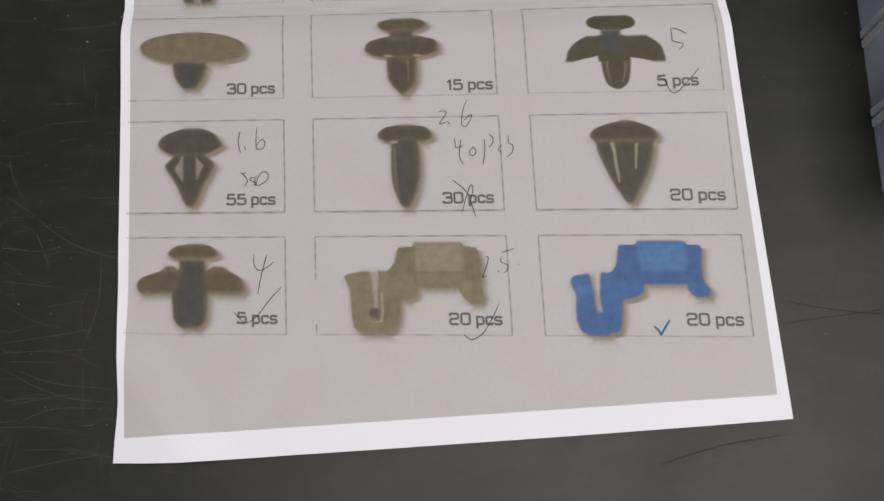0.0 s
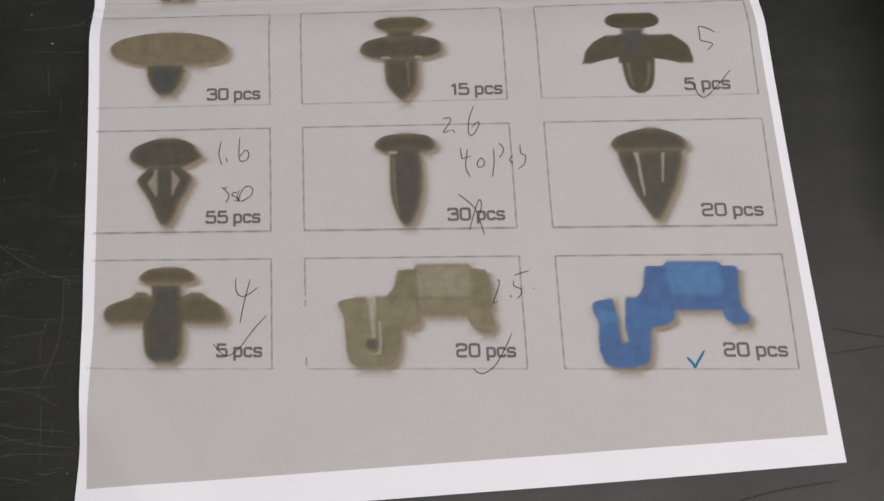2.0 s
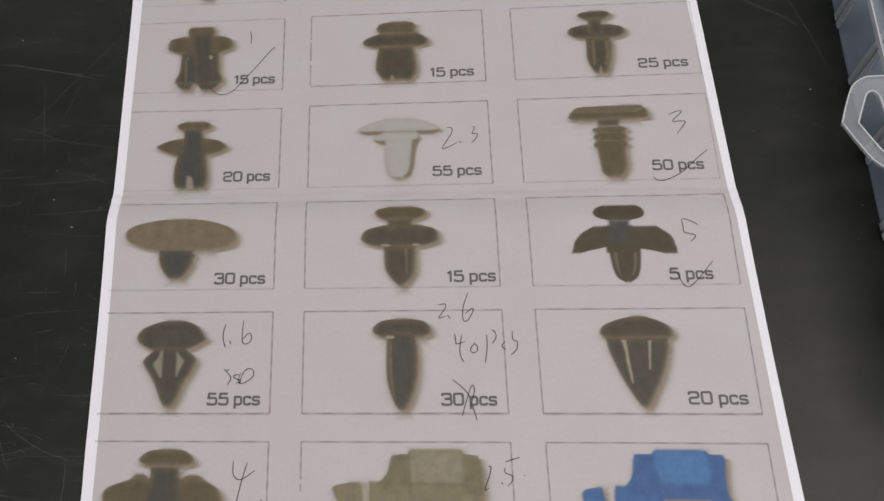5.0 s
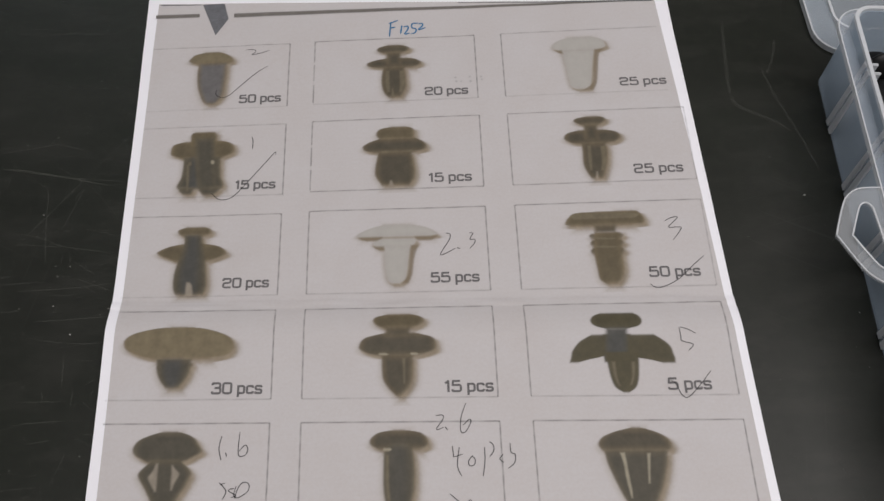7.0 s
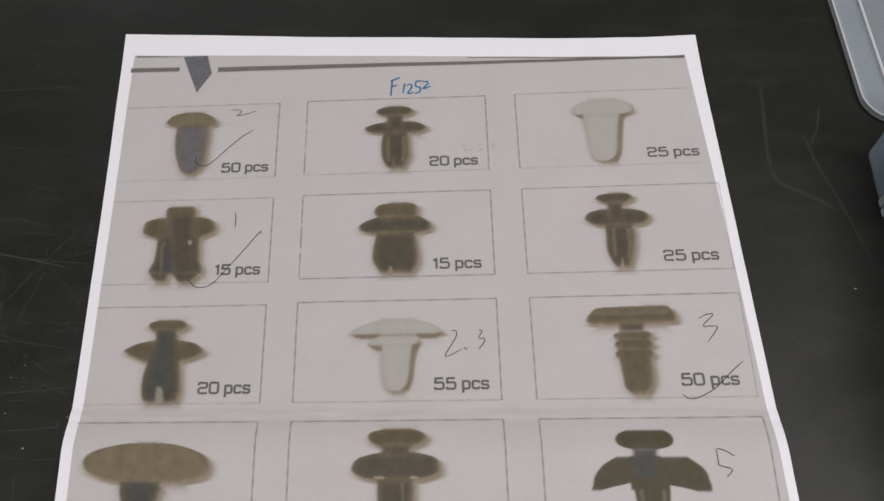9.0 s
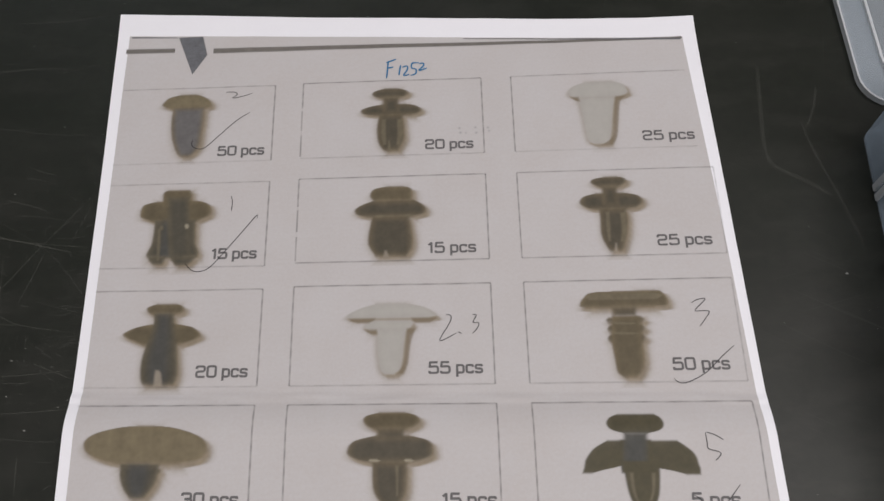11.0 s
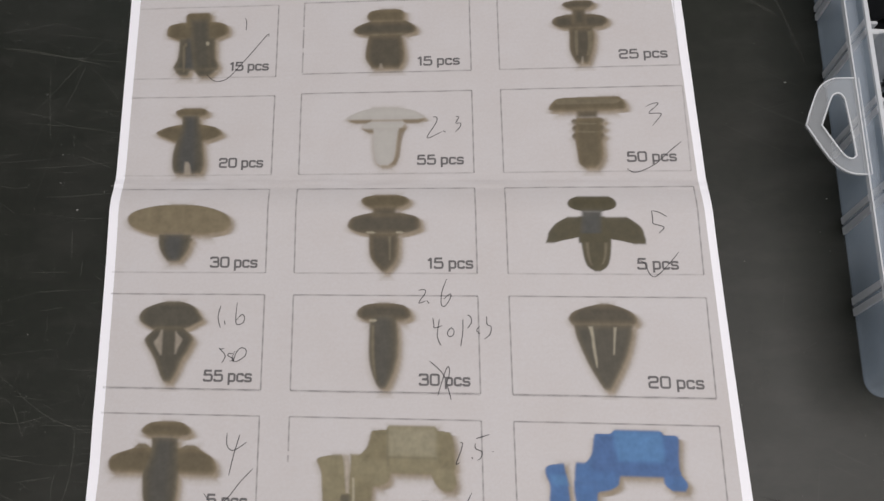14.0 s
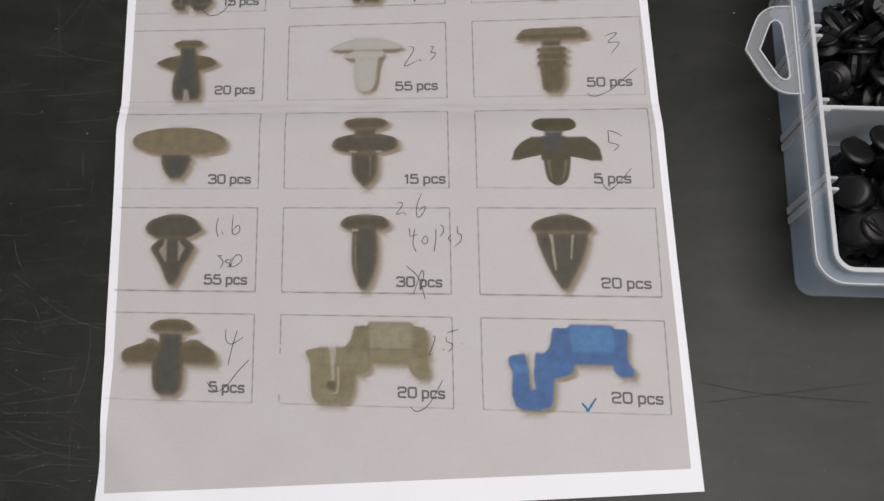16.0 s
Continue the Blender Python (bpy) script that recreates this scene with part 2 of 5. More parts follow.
def slab_mesh(outline, z0, z1, hole=()):
    """A flat plate of any outline, with a hole through it where one is given."""
    bm = bmesh.new()
    edges, rings = [], []
    for pts in (outline, hole):
        if pts:
            low = [bm.verts.new((x, y, z0)) for x, y in pts]
            rings.append(low)
            edges += [bm.edges.new((low[i], low[(i + 1) % len(low)])) for i in range(len(low))]
    bmesh.ops.triangle_fill(bm, use_beauty=True, edges=edges)
    made = bmesh.ops.extrude_face_region(bm, geom=bm.faces[:])
    bmesh.ops.translate(bm, vec=(0, 0, z1 - z0), verts=[g for g in made["geom"] if isinstance(g, bmesh.types.BMVert)])
    bmesh.ops.recalc_face_normals(bm, faces=bm.faces[:])
    return bm


def lathe_mesh(profile, steps=20):
    """Turned round the z axis from (radius, height) pairs."""
    bm = bmesh.new()
    rings = []
    for r, z in profile:
        if r < 1e-6:
            rings.append([bm.verts.new((0, 0, z))])
        else:
            rings.append([bm.verts.new((r * math.cos(math.tau * i / steps), r * math.sin(math.tau * i / steps), z)) for i in range(steps)])
    for a, b in zip(rings, rings[1:]):
        for i in range(steps):
            j = (i + 1) % steps
            if len(a) == 1 and len(b) > 1:
                bm.faces.new((a[0], b[j], b[i]))
            elif len(b) == 1 and len(a) > 1:
                bm.faces.new((a[i], a[j], b[0]))
            elif len(a) > 1:
                bm.faces.new((a[i], a[j], b[j], b[i]))
    bmesh.ops.recalc_face_normals(bm, faces=bm.faces[:])
    return bm


def smooth_line(pts, per=6):
    """Catmull-Rom through the points."""
    if len(pts) < 3:
        return [tuple(a + (b - a) * i / per for a, b in zip(pts[0], pts[-1])) for i in range(per + 1)]
    ext = [pts[0], *pts, pts[-1]]
    out = []
    for p0, p1, p2, p3 in zip(ext, ext[1:], ext[2:], ext[3:]):
        for i in range(per):
            s = i / per
            out.append(tuple(0.5 * (2 * b + (c - a) * s + (2 * a - 5 * b + 4 * c - d) * s * s + (3 * b - a - 3 * c + d) * s ** 3)
                             for a, b, c, d in zip(p0, p1, p2, p3)))
    return out + [pts[-1]]


# ---- the room, unseen and added to enclose and bounce the light, and the table ----
X0, X1, Y0, Y1, Z0, Z1 = -2.2, 2.4, -2.2, 2.4, -0.76, 1.95
for name, b in (("floor", (X0, Y0, Z0 - 0.1, X1, Y1, Z0)), ("ceiling", (X0, Y0, Z1, X1, Y1, Z1 + 0.1)), ("wall_south", (X0, Y0 - 0.1, Z0, X1, Y0, Z1)),
                ("wall_north", (X0, Y1, Z0, X1, Y1 + 0.1, Z1)), ("wall_west", (X0 - 0.1, Y0, Z0, X0, Y1, Z1)), ("wall_east", (X1, Y0, Z0, X1 + 0.1, Y1, Z1))):
    tagged(link(name, box_mesh(*b), MAT["floor" if name == "floor" else "wall"]), "plain grey floor of an added, unseen room" if name == "floor" else "plain grey painted " + name.split("_")[0] + " of an added, unseen room", name.split("_")[0], kind="structure")

desk = tagged(new("worktable"), "black laminate worktable with a scratched dull top", "table")
part("tabletop", box_mesh(-0.75, -0.42, -0.025, 0.75, 0.62, 0.0, 0.0015), MAT["desk"], desk, "scratched black laminate top")
for x in (-0.70, 0.66):
    for y in (-0.37, 0.53):
        part("leg", box_mesh(x, y, Z0, x + 0.04, y + 0.04, -0.025, 0.002), MAT["metal"], desk, "grey steel leg")


def ribbon_mesh(pts, width, height, fade=True, taper=True, bm=None):
    """A flat stroke along a line; height(x, y) lifts it, its ink thins at the ends."""
    bm = bm or bmesh.new()
    ink = bm.verts.layers.float.get("ink") or bm.verts.layers.float.new("ink")
    rows = []
    for i, p in enumerate(pts):
        a, b = Vector(pts[max(i - 1, 0)]), Vector(pts[min(i + 1, len(pts) - 1)])
        d = (b - a).to_2d() if (b - a).length > 1e-9 else Vector((1, 0))
        d.normalize()
        s = i / max(1, len(pts) - 1)
        w = width * (0.55 + 0.45 * min(1, 6 * min(s, 1 - s) + 0.2)) if taper else width
        row = []
        for k, f in ((-1, 0.0), (-0.55, 1.0), (0.55, 1.0), (1, 0.0)):
            x, y = p[0] - d.y * k * w / 2, p[1] + d.x * k * w / 2
            v = bm.verts.new((x, y, height(x, y)))
            v[ink] = f * (min(1, 5 * min(s, 1 - s) + 0.15) if fade else 1)
            row.append(v)
        rows.append(row)
    for a, b in zip(rows, rows[1:]):
        for k in range(3):
            bm.faces.new((a[k], a[k + 1], b[k + 1], b[k]))
    return bm


def scratch(pts, width, material, lift=0.00003):
    part("scratch", ribbon_mesh(smooth_line(pts, 8), width, lambda x, y: lift), MAT[material], desk, "fine scratch in the laminate")


scratch([(0.1377, 0.2488), (0.1403, 0.2333), (0.1451, 0.215), (0.1501, 0.1924)], 0.0014, "haze")
scratch([(0.1229, 0.2338), (0.1252, 0.228), (0.1365, 0.2208), (0.1431, 0.2151)], 0.0020, "haze")
scratch([(0.1274, 0.2729), (0.1236, 0.2432), (0.1229, 0.2338)], 0.0018, "haze")
scratch([(0.1470, 0.262), (0.1440, 0.252), (0.1395, 0.2435)], 0.0013, "haze")
scratch([(0.107, 0.0379), (0.1295, 0.0327), (0.1709, 0.0277)], 0.0005, "crack")
scratch([(0.1061, 0.0301), (0.1294, 0.0319), (0.174, 0.0354)], 0.00045, "crack")
scratch([(0.0611, -0.0114), (0.0819, -0.0066), (0.1034, -0.0045)], 0.0006, "crack")
scratch([(-0.1425, 0.1015), (-0.1412, 0.0949), (-0.1374, 0.0869)], 0.00036, "faint")
scratch([(-0.1321, 0.0798), (-0.1272, 0.075), (-0.1184, 0.0691), (-0.1067, 0.0647)], 0.00036, "faint")
scratch([(-0.1111, 0.066), (-0.1108, 0.0573), (-0.112, 0.0462), (-0.1168, 0.0334)], 0.00036, "faint")
scratch([(-0.1417, 0.0387), (-0.1253, 0.0402), (-0.1061, 0.0424)], 0.00036, "faint")
scratch([(-0.1415, 0.0358), (-0.1095, 0.0351)], 0.00036, "faint")
scratch([(-0.1411, 0.0312), (-0.1285, 0.0239), (-0.1178, 0.02), (-0.105, 0.018)], 0.00036, "faint")
scratch([(-0.1358, 0.0301), (-0.1245, 0.0253), (-0.1052, 0.0221)], 0.00036, "faint")
scratch([(-0.1351, 0.0128), (-0.1281, 0.0162), (-0.1201, 0.0173), (-0.105, 0.016)], 0.00036, "faint")
scratch([(-0.1389, -0.0016), (-0.1233, 0.0009), (-0.1065, 0.0027)], 0.00036, "faint")
scratch([(-0.1275, 0.0497), (-0.1151, 0.0511)], 0.00036, "faint")
scratch([(-0.1431, 0.0592), (-0.1224, 0.0555)], 0.00036, "faint")
scratch([(-0.1153, 0.0321), (-0.1146, 0.0134)], 0.00036, "faint")
scratch([(-0.1403, 0.019), (-0.1203, 0.0214)], 0.00036, "faint")
scratch([(-0.1322, 0.0744), (-0.1298, 0.0689)], 0.00036, "faint")
scratch([(-0.1538, 0.2105), (-0.1418, 0.2088), (-0.1122, 0.2014)], 0.0006, "faint")
scratch([(-0.1493, 0.2097), (-0.1283, 0.2057), (-0.1076, 0.2032)], 0.0003, "faint")
scratch([(-0.1443, 0.1832), (-0.1335, 0.1802), (-0.1255, 0.1767), (-0.107, 0.1733)], 0.0003, "faint")
scratch([(-0.1433, 0.1784), (-0.1255, 0.1765)], 0.0003, "faint")
scratch([(-0.1398, 0.1598), (-0.1237, 0.1602), (-0.1068, 0.1615)], 0.0003, "faint")
scratch([(-0.1431, 0.1773), (-0.1333, 0.1899), (-0.1248, 0.2019), (-0.1083, 0.2238)], 0.0003, "faint")
scratch([(-0.1198, 0.1641), (-0.1149, 0.1619), (-0.1068, 0.1585)], 0.0003, "faint")
scratch([(-0.135, 0.2022), (-0.1337, 0.1877), (-0.1314, 0.1706)], 0.0003, "faint")
scratch([(-0.1323, 0.1483), (-0.12, 0.1485), (-0.1069, 0.1492)], 0.0003, "faint")
scratch([(-0.1197, 0.1361), (-0.1186, 0.1239)], 0.0003, "faint")
scratch([(-0.1322, 0.1201), (-0.117, 0.1198)], 0.0003, "faint")
scratch([(-0.1308, 0.1128), (-0.116, 0.1134)], 0.0003, "faint")
scratch([(-0.1278, 0.106), (-0.1191, 0.1073)], 0.0003, "faint")
scratch([(-0.1335, 0.2352), (-0.1276, 0.2325), (-0.1218, 0.231)], 0.0003, "faint")
scratch([(-0.1148, 0.1242), (-0.115, 0.1177)], 0.0003, "faint")
scratch([(-0.1323, 0.0743), (-0.1276, 0.0636)], 0.0003, "faint")
scratch([(-0.143, 0.0881), (-0.1328, 0.0802)], 0.0003, "faint")
scratch([(-0.1405, 0.0329), (-0.1226, 0.0317)], 0.0003, "faint")
scratch([(-0.1331, 0.0775), (-0.1216, 0.0755)], 0.0003, "faint")
rng = random.Random(4)
for i in range(300):
    x, y = rng.uniform(-0.21, -0.09), rng.uniform(-0.05, 0.33)
    if i % 9 == 0:
        x, y = rng.uniform(0.11, 0.15), rng.uniform(-0.05, 0.33)
    if i % 3 == 0:
        y = rng.uniform(-0.02, 0.09)
    a, long = rng.choice((0.1, 0.0, -0.08, 0.05, 0.05, -0.5, 1.5)) + rng.gauss(0, 0.12), rng.choice((0.004, 0.008, 0.014, 0.03)) * rng.uniform(0.7, 1.5)
    if i % 9 == 0:
        a, long = rng.uniform(0, 3.1), min(long, 0.008)
    bend = rng.uniform(-0.1, 0.1) * long
    scratch([(x, y), (x + 0.5 * long * math.cos(a) - bend * math.sin(a), y + 0.5 * long * math.sin(a) + bend * math.cos(a)),
             (x + long * math.cos(a), y + long * math.sin(a))], rng.choice((0.0002, 0.00026, 0.0004)), "haze" if i % 9 == 0 else "dim" if y > 0.085 or i % 2 else "faint", 0.00002 + 0.0000001 * i)
for x, y, s in ((0.1405, 0.1866, 0.0005), (0.1475, 0.139, 0.0003), (-0.146, 0.221, 0.0003), (-0.135, 0.19, 0.0003),  (-0.1187, 0.1430, 0.00042), (-0.1259, 0.1537, 0.0003), (-0.1263, 0.165, 0.00026), (-0.1073, 0.152, 0.00026), (-0.1226, 0.1688, 0.00022), (-0.1453, 0.115, 0.00026), (-0.1304, 0.0981, 0.00024), (-0.1365, 0.051, 0.00026)):
    bm = bmesh.new()
    bmesh.ops.create_icosphere(bm, subdivisions=1, radius=s * 0.8, matrix=Matrix.Translation((x, y, s * 0.2)) @ Matrix.Diagonal((1.4, 0.7, 0.4, 1)))
    part("chip", bm, MAT["speck"], desk, "tiny pale chip in the laminate")

bm = bmesh.new()
for i in range(170):
    x, y, s = (rng.uniform(-0.22, -0.1), rng.uniform(-0.06, 0.34), rng.uniform(0.00008, 0.0002)) if i % 4 else (rng.uniform(0.105, 0.2), rng.uniform(-0.06, 0.34), rng.uniform(0.00006, 0.00016))
    bmesh.ops.create_icosphere(bm, subdivisions=1, radius=s, matrix=Matrix.Translation((x, y, s * 0.3)) @ Matrix.Diagonal((rng.uniform(0.8, 1.8), 1, 0.4, 1)))
tagged(part("dust", bm, MAT["dust"], desk, "pale dust specks on the laminate"), kind="stuff")

bm = bmesh.new()
for i in range(1500):
    x, y = rng.uniform(-0.20, -0.098), rng.uniform(-0.05, 0.32)
    if i % 2:
        y = rng.choice((0.02, 0.075, 0.155, 0.215)) + rng.gauss(0, 0.016)
    a, long = rng.choice((0.05, 0.1, -0.06, 0.6, 1.5, 1.6, -0.5)) + rng.gauss(0, 0.15), rng.choice((0.0008, 0.0012, 0.002, 0.004, 0.007)) * rng.uniform(0.6, 1.3)
    mid = rng.gauss(0, 0.04) * long
    run = [(x, y), (x + 0.5 * long * math.cos(a) - mid * math.sin(a), y + 0.5 * long * math.sin(a) + mid * math.cos(a)), (x + long * math.cos(a), y + long * math.sin(a))]
    ribbon_mesh(run, rng.choice((0.00014, 0.0002, 0.0003)), lambda px, py: 0.000055 + 0.00000004 * i, False, True, bm)
tagged(part("hairline_scratch", bm, MAT["dim"], desk, "countless hairline scratches in the laminate"), kind="stuff")

# ---- the printed sheet: one A4 page, once folded across the middle ----


def smoothstep(s):
    s = min(1.0, max(0.0, s))
    return s * s * (3 - 2 * s)


WRINKLES = ((-0.046, 0.186, -0.034, 0.156, 0.00030), (-0.07, 0.02, -0.04, 0.028, 0.00010), (0.03, 0.205, 0.06, 0.222, 0.00008), (-0.02, 0.225, 0.0, 0.19, 0.00008), (0.05, 0.012, 0.085, 0.02, 0.00010), (-0.06, 0.1516, -0.022, 0.1507, 0.00022), (-0.012, 0.1500, 0.03, 0.1490, 0.00016), (-0.05, 0.1545, -0.028, 0.1535, 0.00014))


def sheet_z(x, y):
    """Height of the paper over the table: a crease across the middle, a lifted lower corner, slow waves."""
    s = 0.1488 - 0.033 * x - y
    lift = 0.0028 - 0.004 * x
    rise = 1 - (1 - min(1.0, max(0.0, s / 0.012))) ** 2
    z = 0.0006 + lift * rise * math.exp(-max(0.0, s - 0.012) / 0.04)
    z += (0.00050 + 0.00035 * noise.noise((60 * x, 0.3, 9.0))) * math.exp(-(((s + 0.0012 * noise.noise((45 * x, 2.0, 1.0))) / 0.0013) ** 2))
    for ax, ay, bx, by, high in WRINKLES:
        span = (bx - ax) ** 2 + (by - ay) ** 2
        f = ((x - ax) * (bx - ax) + (y - ay) * (by - ay)) / span
        if -0.2 < f < 1.2:
            off = ((x - ax) * (by - ay) - (y - ay) * (bx - ax)) / math.sqrt(span) + 0.002 * math.sin(3 * f)
            z += high * math.exp(-((off / 0.0016) ** 2)) * max(0.0, 1 - (2 * f - 1) ** 2)
    z += 0.00022 * noise.noise((34 * x, 34 * y, 0.5)) + 0.00012 * noise.noise((75 * x, 75 * y, 4.5))
    z += 0.00035 * (1 + math.sin(21 * x + 9 * y + 0.6) * math.sin(26 * y - 7 * x))
    corner = 1 - (x + 0.105) / 0.0215 - y / 0.032
    top = max(0.0, (y - 0.272) / 0.026)
    z += 0.00016 * top * top * (1 + math.sin(62 * x + 1.1)) + 0.0011 * max(0.0, 1 - (0.107 - x) / 0.020 - (0.294 - y) / 0.022) ** 1.3
    return z + 0.0026 * (smoothstep(1 + corner / 0.9) if corner < 0 else max(0.0, 1 - corner))


def sheet_xy(a, b):
    """From 0..1 across and up the page to the table."""
    x = (1 - b) * (-0.105 + 0.21 * a) + b * (-0.1085 + 0.2148 * a)
    x += (0.0010 - 0.0014 * a) * 4 * b * (1 - b)
    y = b * (0.2993 - 0.0054 * a) + (1 - b) * 0.0012 * 4 * a * (1 - a) * -0.6
    y += 0.0010 * math.sin(3 * a) * b * b * -1
    y += float(np.interp(a, (0, 0.045, 0.1, 0.25, 0.5, 1), (-0.0004, -0.0009, -0.0013, -0.0008, -0.0004, 0))) * max(0.0, 1 - b / 0.06)
    x += 0.0022 * max(0.0, 1 - a / 0.1) * smoothstep(1 - b / 0.24) * (1 - 0.75 * smoothstep(1 - b / 0.07))
    return x, y


def net(u, v):
    """From the print's own grid of lines, in metres, to the table."""
    y = v
    for _ in range(6):
        x = u + (0.01542 + 0.14941 * u) * (y - 0.15)
        y = v + (-0.07790 + 0.37193 * v) * x
    return x, y


sheet = tagged(new("printed_sheet"), "creased white paper sheet printed with plastic clip pictures and pen notes", "paper sheet")


def page_mesh(grid, nx, ny, lift, thick=0.0):
    bm = bmesh.new()
    rows = []
    for j in range(ny + 1):
        row = []
        for i in range(nx + 1):
            x, y = grid(i / nx, j / ny)
            row.append(bm.verts.new((x, y, sheet_z(x, y) + lift)))
        rows.append(row)
    for j in range(ny):
        for i in range(nx):
            bm.faces.new((rows[j][i], rows[j][i + 1], rows[j + 1][i + 1], rows[j + 1][i]))
    if thick:
        made = bmesh.ops.extrude_face_region(bm, geom=bm.faces[:])
        bmesh.ops.translate(bm, vec=(0, 0, -thick), verts=[g for g in made["geom"] if isinstance(g, bmesh.types.BMVert)])
        bmesh.ops.recalc_face_normals(bm, faces=bm.faces[:])
        for e in bm.edges:
            e.smooth = e.calc_face_angle(3.1) < 0.6
    return bm


part("paper", page_mesh(sheet_xy, 110, 620, 0.0, 0.0001), MAT["paper"], sheet, "white paper with a bare margin", True)


def ground_xy(a, b):
    x = (1 - b) * (-0.1010 + 0.2022 * a) + b * (-0.1040 + 0.2050 * a)
    x += (0.0012 if a > 0.5 else 0.0) * (2 * a - 1) * 4 * b * (1 - b)
    y = (1 - b) * (0.0068 + 0.0009 * a) + b * (0.2890 - 0.0048 * a)
    return x, y


part("printed_ground", page_mesh(ground_xy, 110, 620, 0.00011), MAT["grey"], sheet, "pale grey printed ground of the page", True)

CELL_U = {"A": -0.11347, "B": -0.04065, "C": 0.03290}
CELL_W = {"A": 0.063, "B": 0.06292, "C": 0.06743}
CELL_V = {"1": 0.23526, "2": 0.19507, "3": 0.15309, "4": 0.11469, "5": 0.07386, "6": 0.03258}
CELL_H = {"1": 0.03177, "2": 0.03184, "3": 0.03347, "4": 0.03212, "5": 0.03294, "6": 0.03260}
KINDS = {"A1": "round-headed push rivet", "B1": "two-tier push rivet", "C1": "white screw grommet", "A2": "wide push rivet", "B2": "hexagon-headed push rivet",
         "C2": "slim push rivet", "A3": "split push rivet", "B3": "white wide-headed clip", "C3": "ribbed fir-tree clip", "A4": "mushroom-headed clip",
         "B4": "double-collared rivet", "C4": "winged rivet", "A5": "arrow-shaped clip", "B5": "long pin rivet", "C5": "cone-shaped rivet", "A6": "broad winged rivet",
         "B6": "olive lock bracket", "C6": "blue lock bracket"}
SAG_LOW, SAG_HIGH = {"A1": 0.0004, "A2": 0.0008}, {"A1": 0.0003, "A2": 0.0005, "A3": 0.0006}
panels, layers = {}, {}


def on_page(cell, u, v):
    return net(CELL_U[cell[0]] + u / 1000, CELL_V[cell[1]] + v / 1000)


def next_layer(cell):
    layers[cell] = layers.get(cell, 0) + 1
    return 0.00016 + 0.000012 * layers[cell]


def line_mesh(cells, width, lift, bm):
    """Thin printed rules, each a run of points in the print's grid."""
    ink = bm.verts.layers.float.get("ink") or bm.verts.layers.float.new("ink")
    for (u0, v0), (u1, v1), dense in cells:
        n = max(2, int(math.hypot(u1 - u0, v1 - v0) / 0.0012))
        du, dv = (0, width / 2) if abs(u1 - u0) > abs(v1 - v0) else (width / 2, 0)
        last = None
        for i in range(n + 1):
            s = i / n
            row = []
            for k, f in ((-1, 0.0), (-0.4, 1.0), (0.4, 1.0), (1, 0.0)):
                x, y = net(u0 + (u1 - u0) * s + k * du, v0 + (v1 - v0) * s + k * dv)
                p = bm.verts.new((x, y, sheet_z(x, y) + lift))
                p[ink] = f * dense * (0.75 + 0.25 * math.sin(40 * s + 900 * u0 + 700 * v0))
                row.append(p)
            if last:
                for k in range(3):
                    bm.faces.new((last[k], last[k + 1], row[k + 1], row[k]))
            last = row
    return bm


for col in "ABC":
    for r in "123456":
        cell = col + r
        u0, v0 = CELL_U[col], CELL_V[r]
        u1, v1 = u0 + CELL_W[col], v0 + CELL_H[r]
        if col == "A":
            u0 = -0.1025 - 0.018 * (v0 - 0.03) * 0.3
        if cell == "C1":
            u1 -= 0.0045
        v0, v1 = v0 - SAG_LOW.get(cell, 0.0), v1 - SAG_HIGH.get(cell, 0.0)
        faint = {"A1": 0.7, "C1": 0.7, "A2": 0.6, "C2": 0.8, "A3": 0.8}.get(cell, 1.0)
        base = 0.42 if r in "134" else 0.5 if r == "6" else 0.75
        runs = [((u0, v1), (u1, v1), 0.8 * faint), ((u0, v0), (u1, v0), base * faint if cell != "A6" else 0.4), ((u1, v0), (u1, v1), 0.9)]
        if r == "5":
            runs.append(((u0, v0 - 0.0003), (u1, v0 - 0.0003), 0.4))
        if col == "B" and r in "126":
            runs += [((u0, v0 + (v1 - v0) * a), (u0, v0 + (v1 - v0) * b), 0.85) for a, b in ((0.02, 0.1 if r == "6" else 0.3), (0.36 if r != "6" else 0.55, 0.62), (0.66, 1.0))]
        elif col != "A":
            runs.append(((u0, v0), (u0, v1), 0.85))
        if cell in ("C1", "C2", "C3"):
            runs[2] = ((u1, v0), (u1, v1), 0.03 if cell == "C1" else 0.5)
        panels[cell] = part("printed_frame", line_mesh(runs, 0.00078, 0.00022, bmesh.new()), MAT["line"], sheet, "thin printed frame round a picture of a " + KINDS[cell])

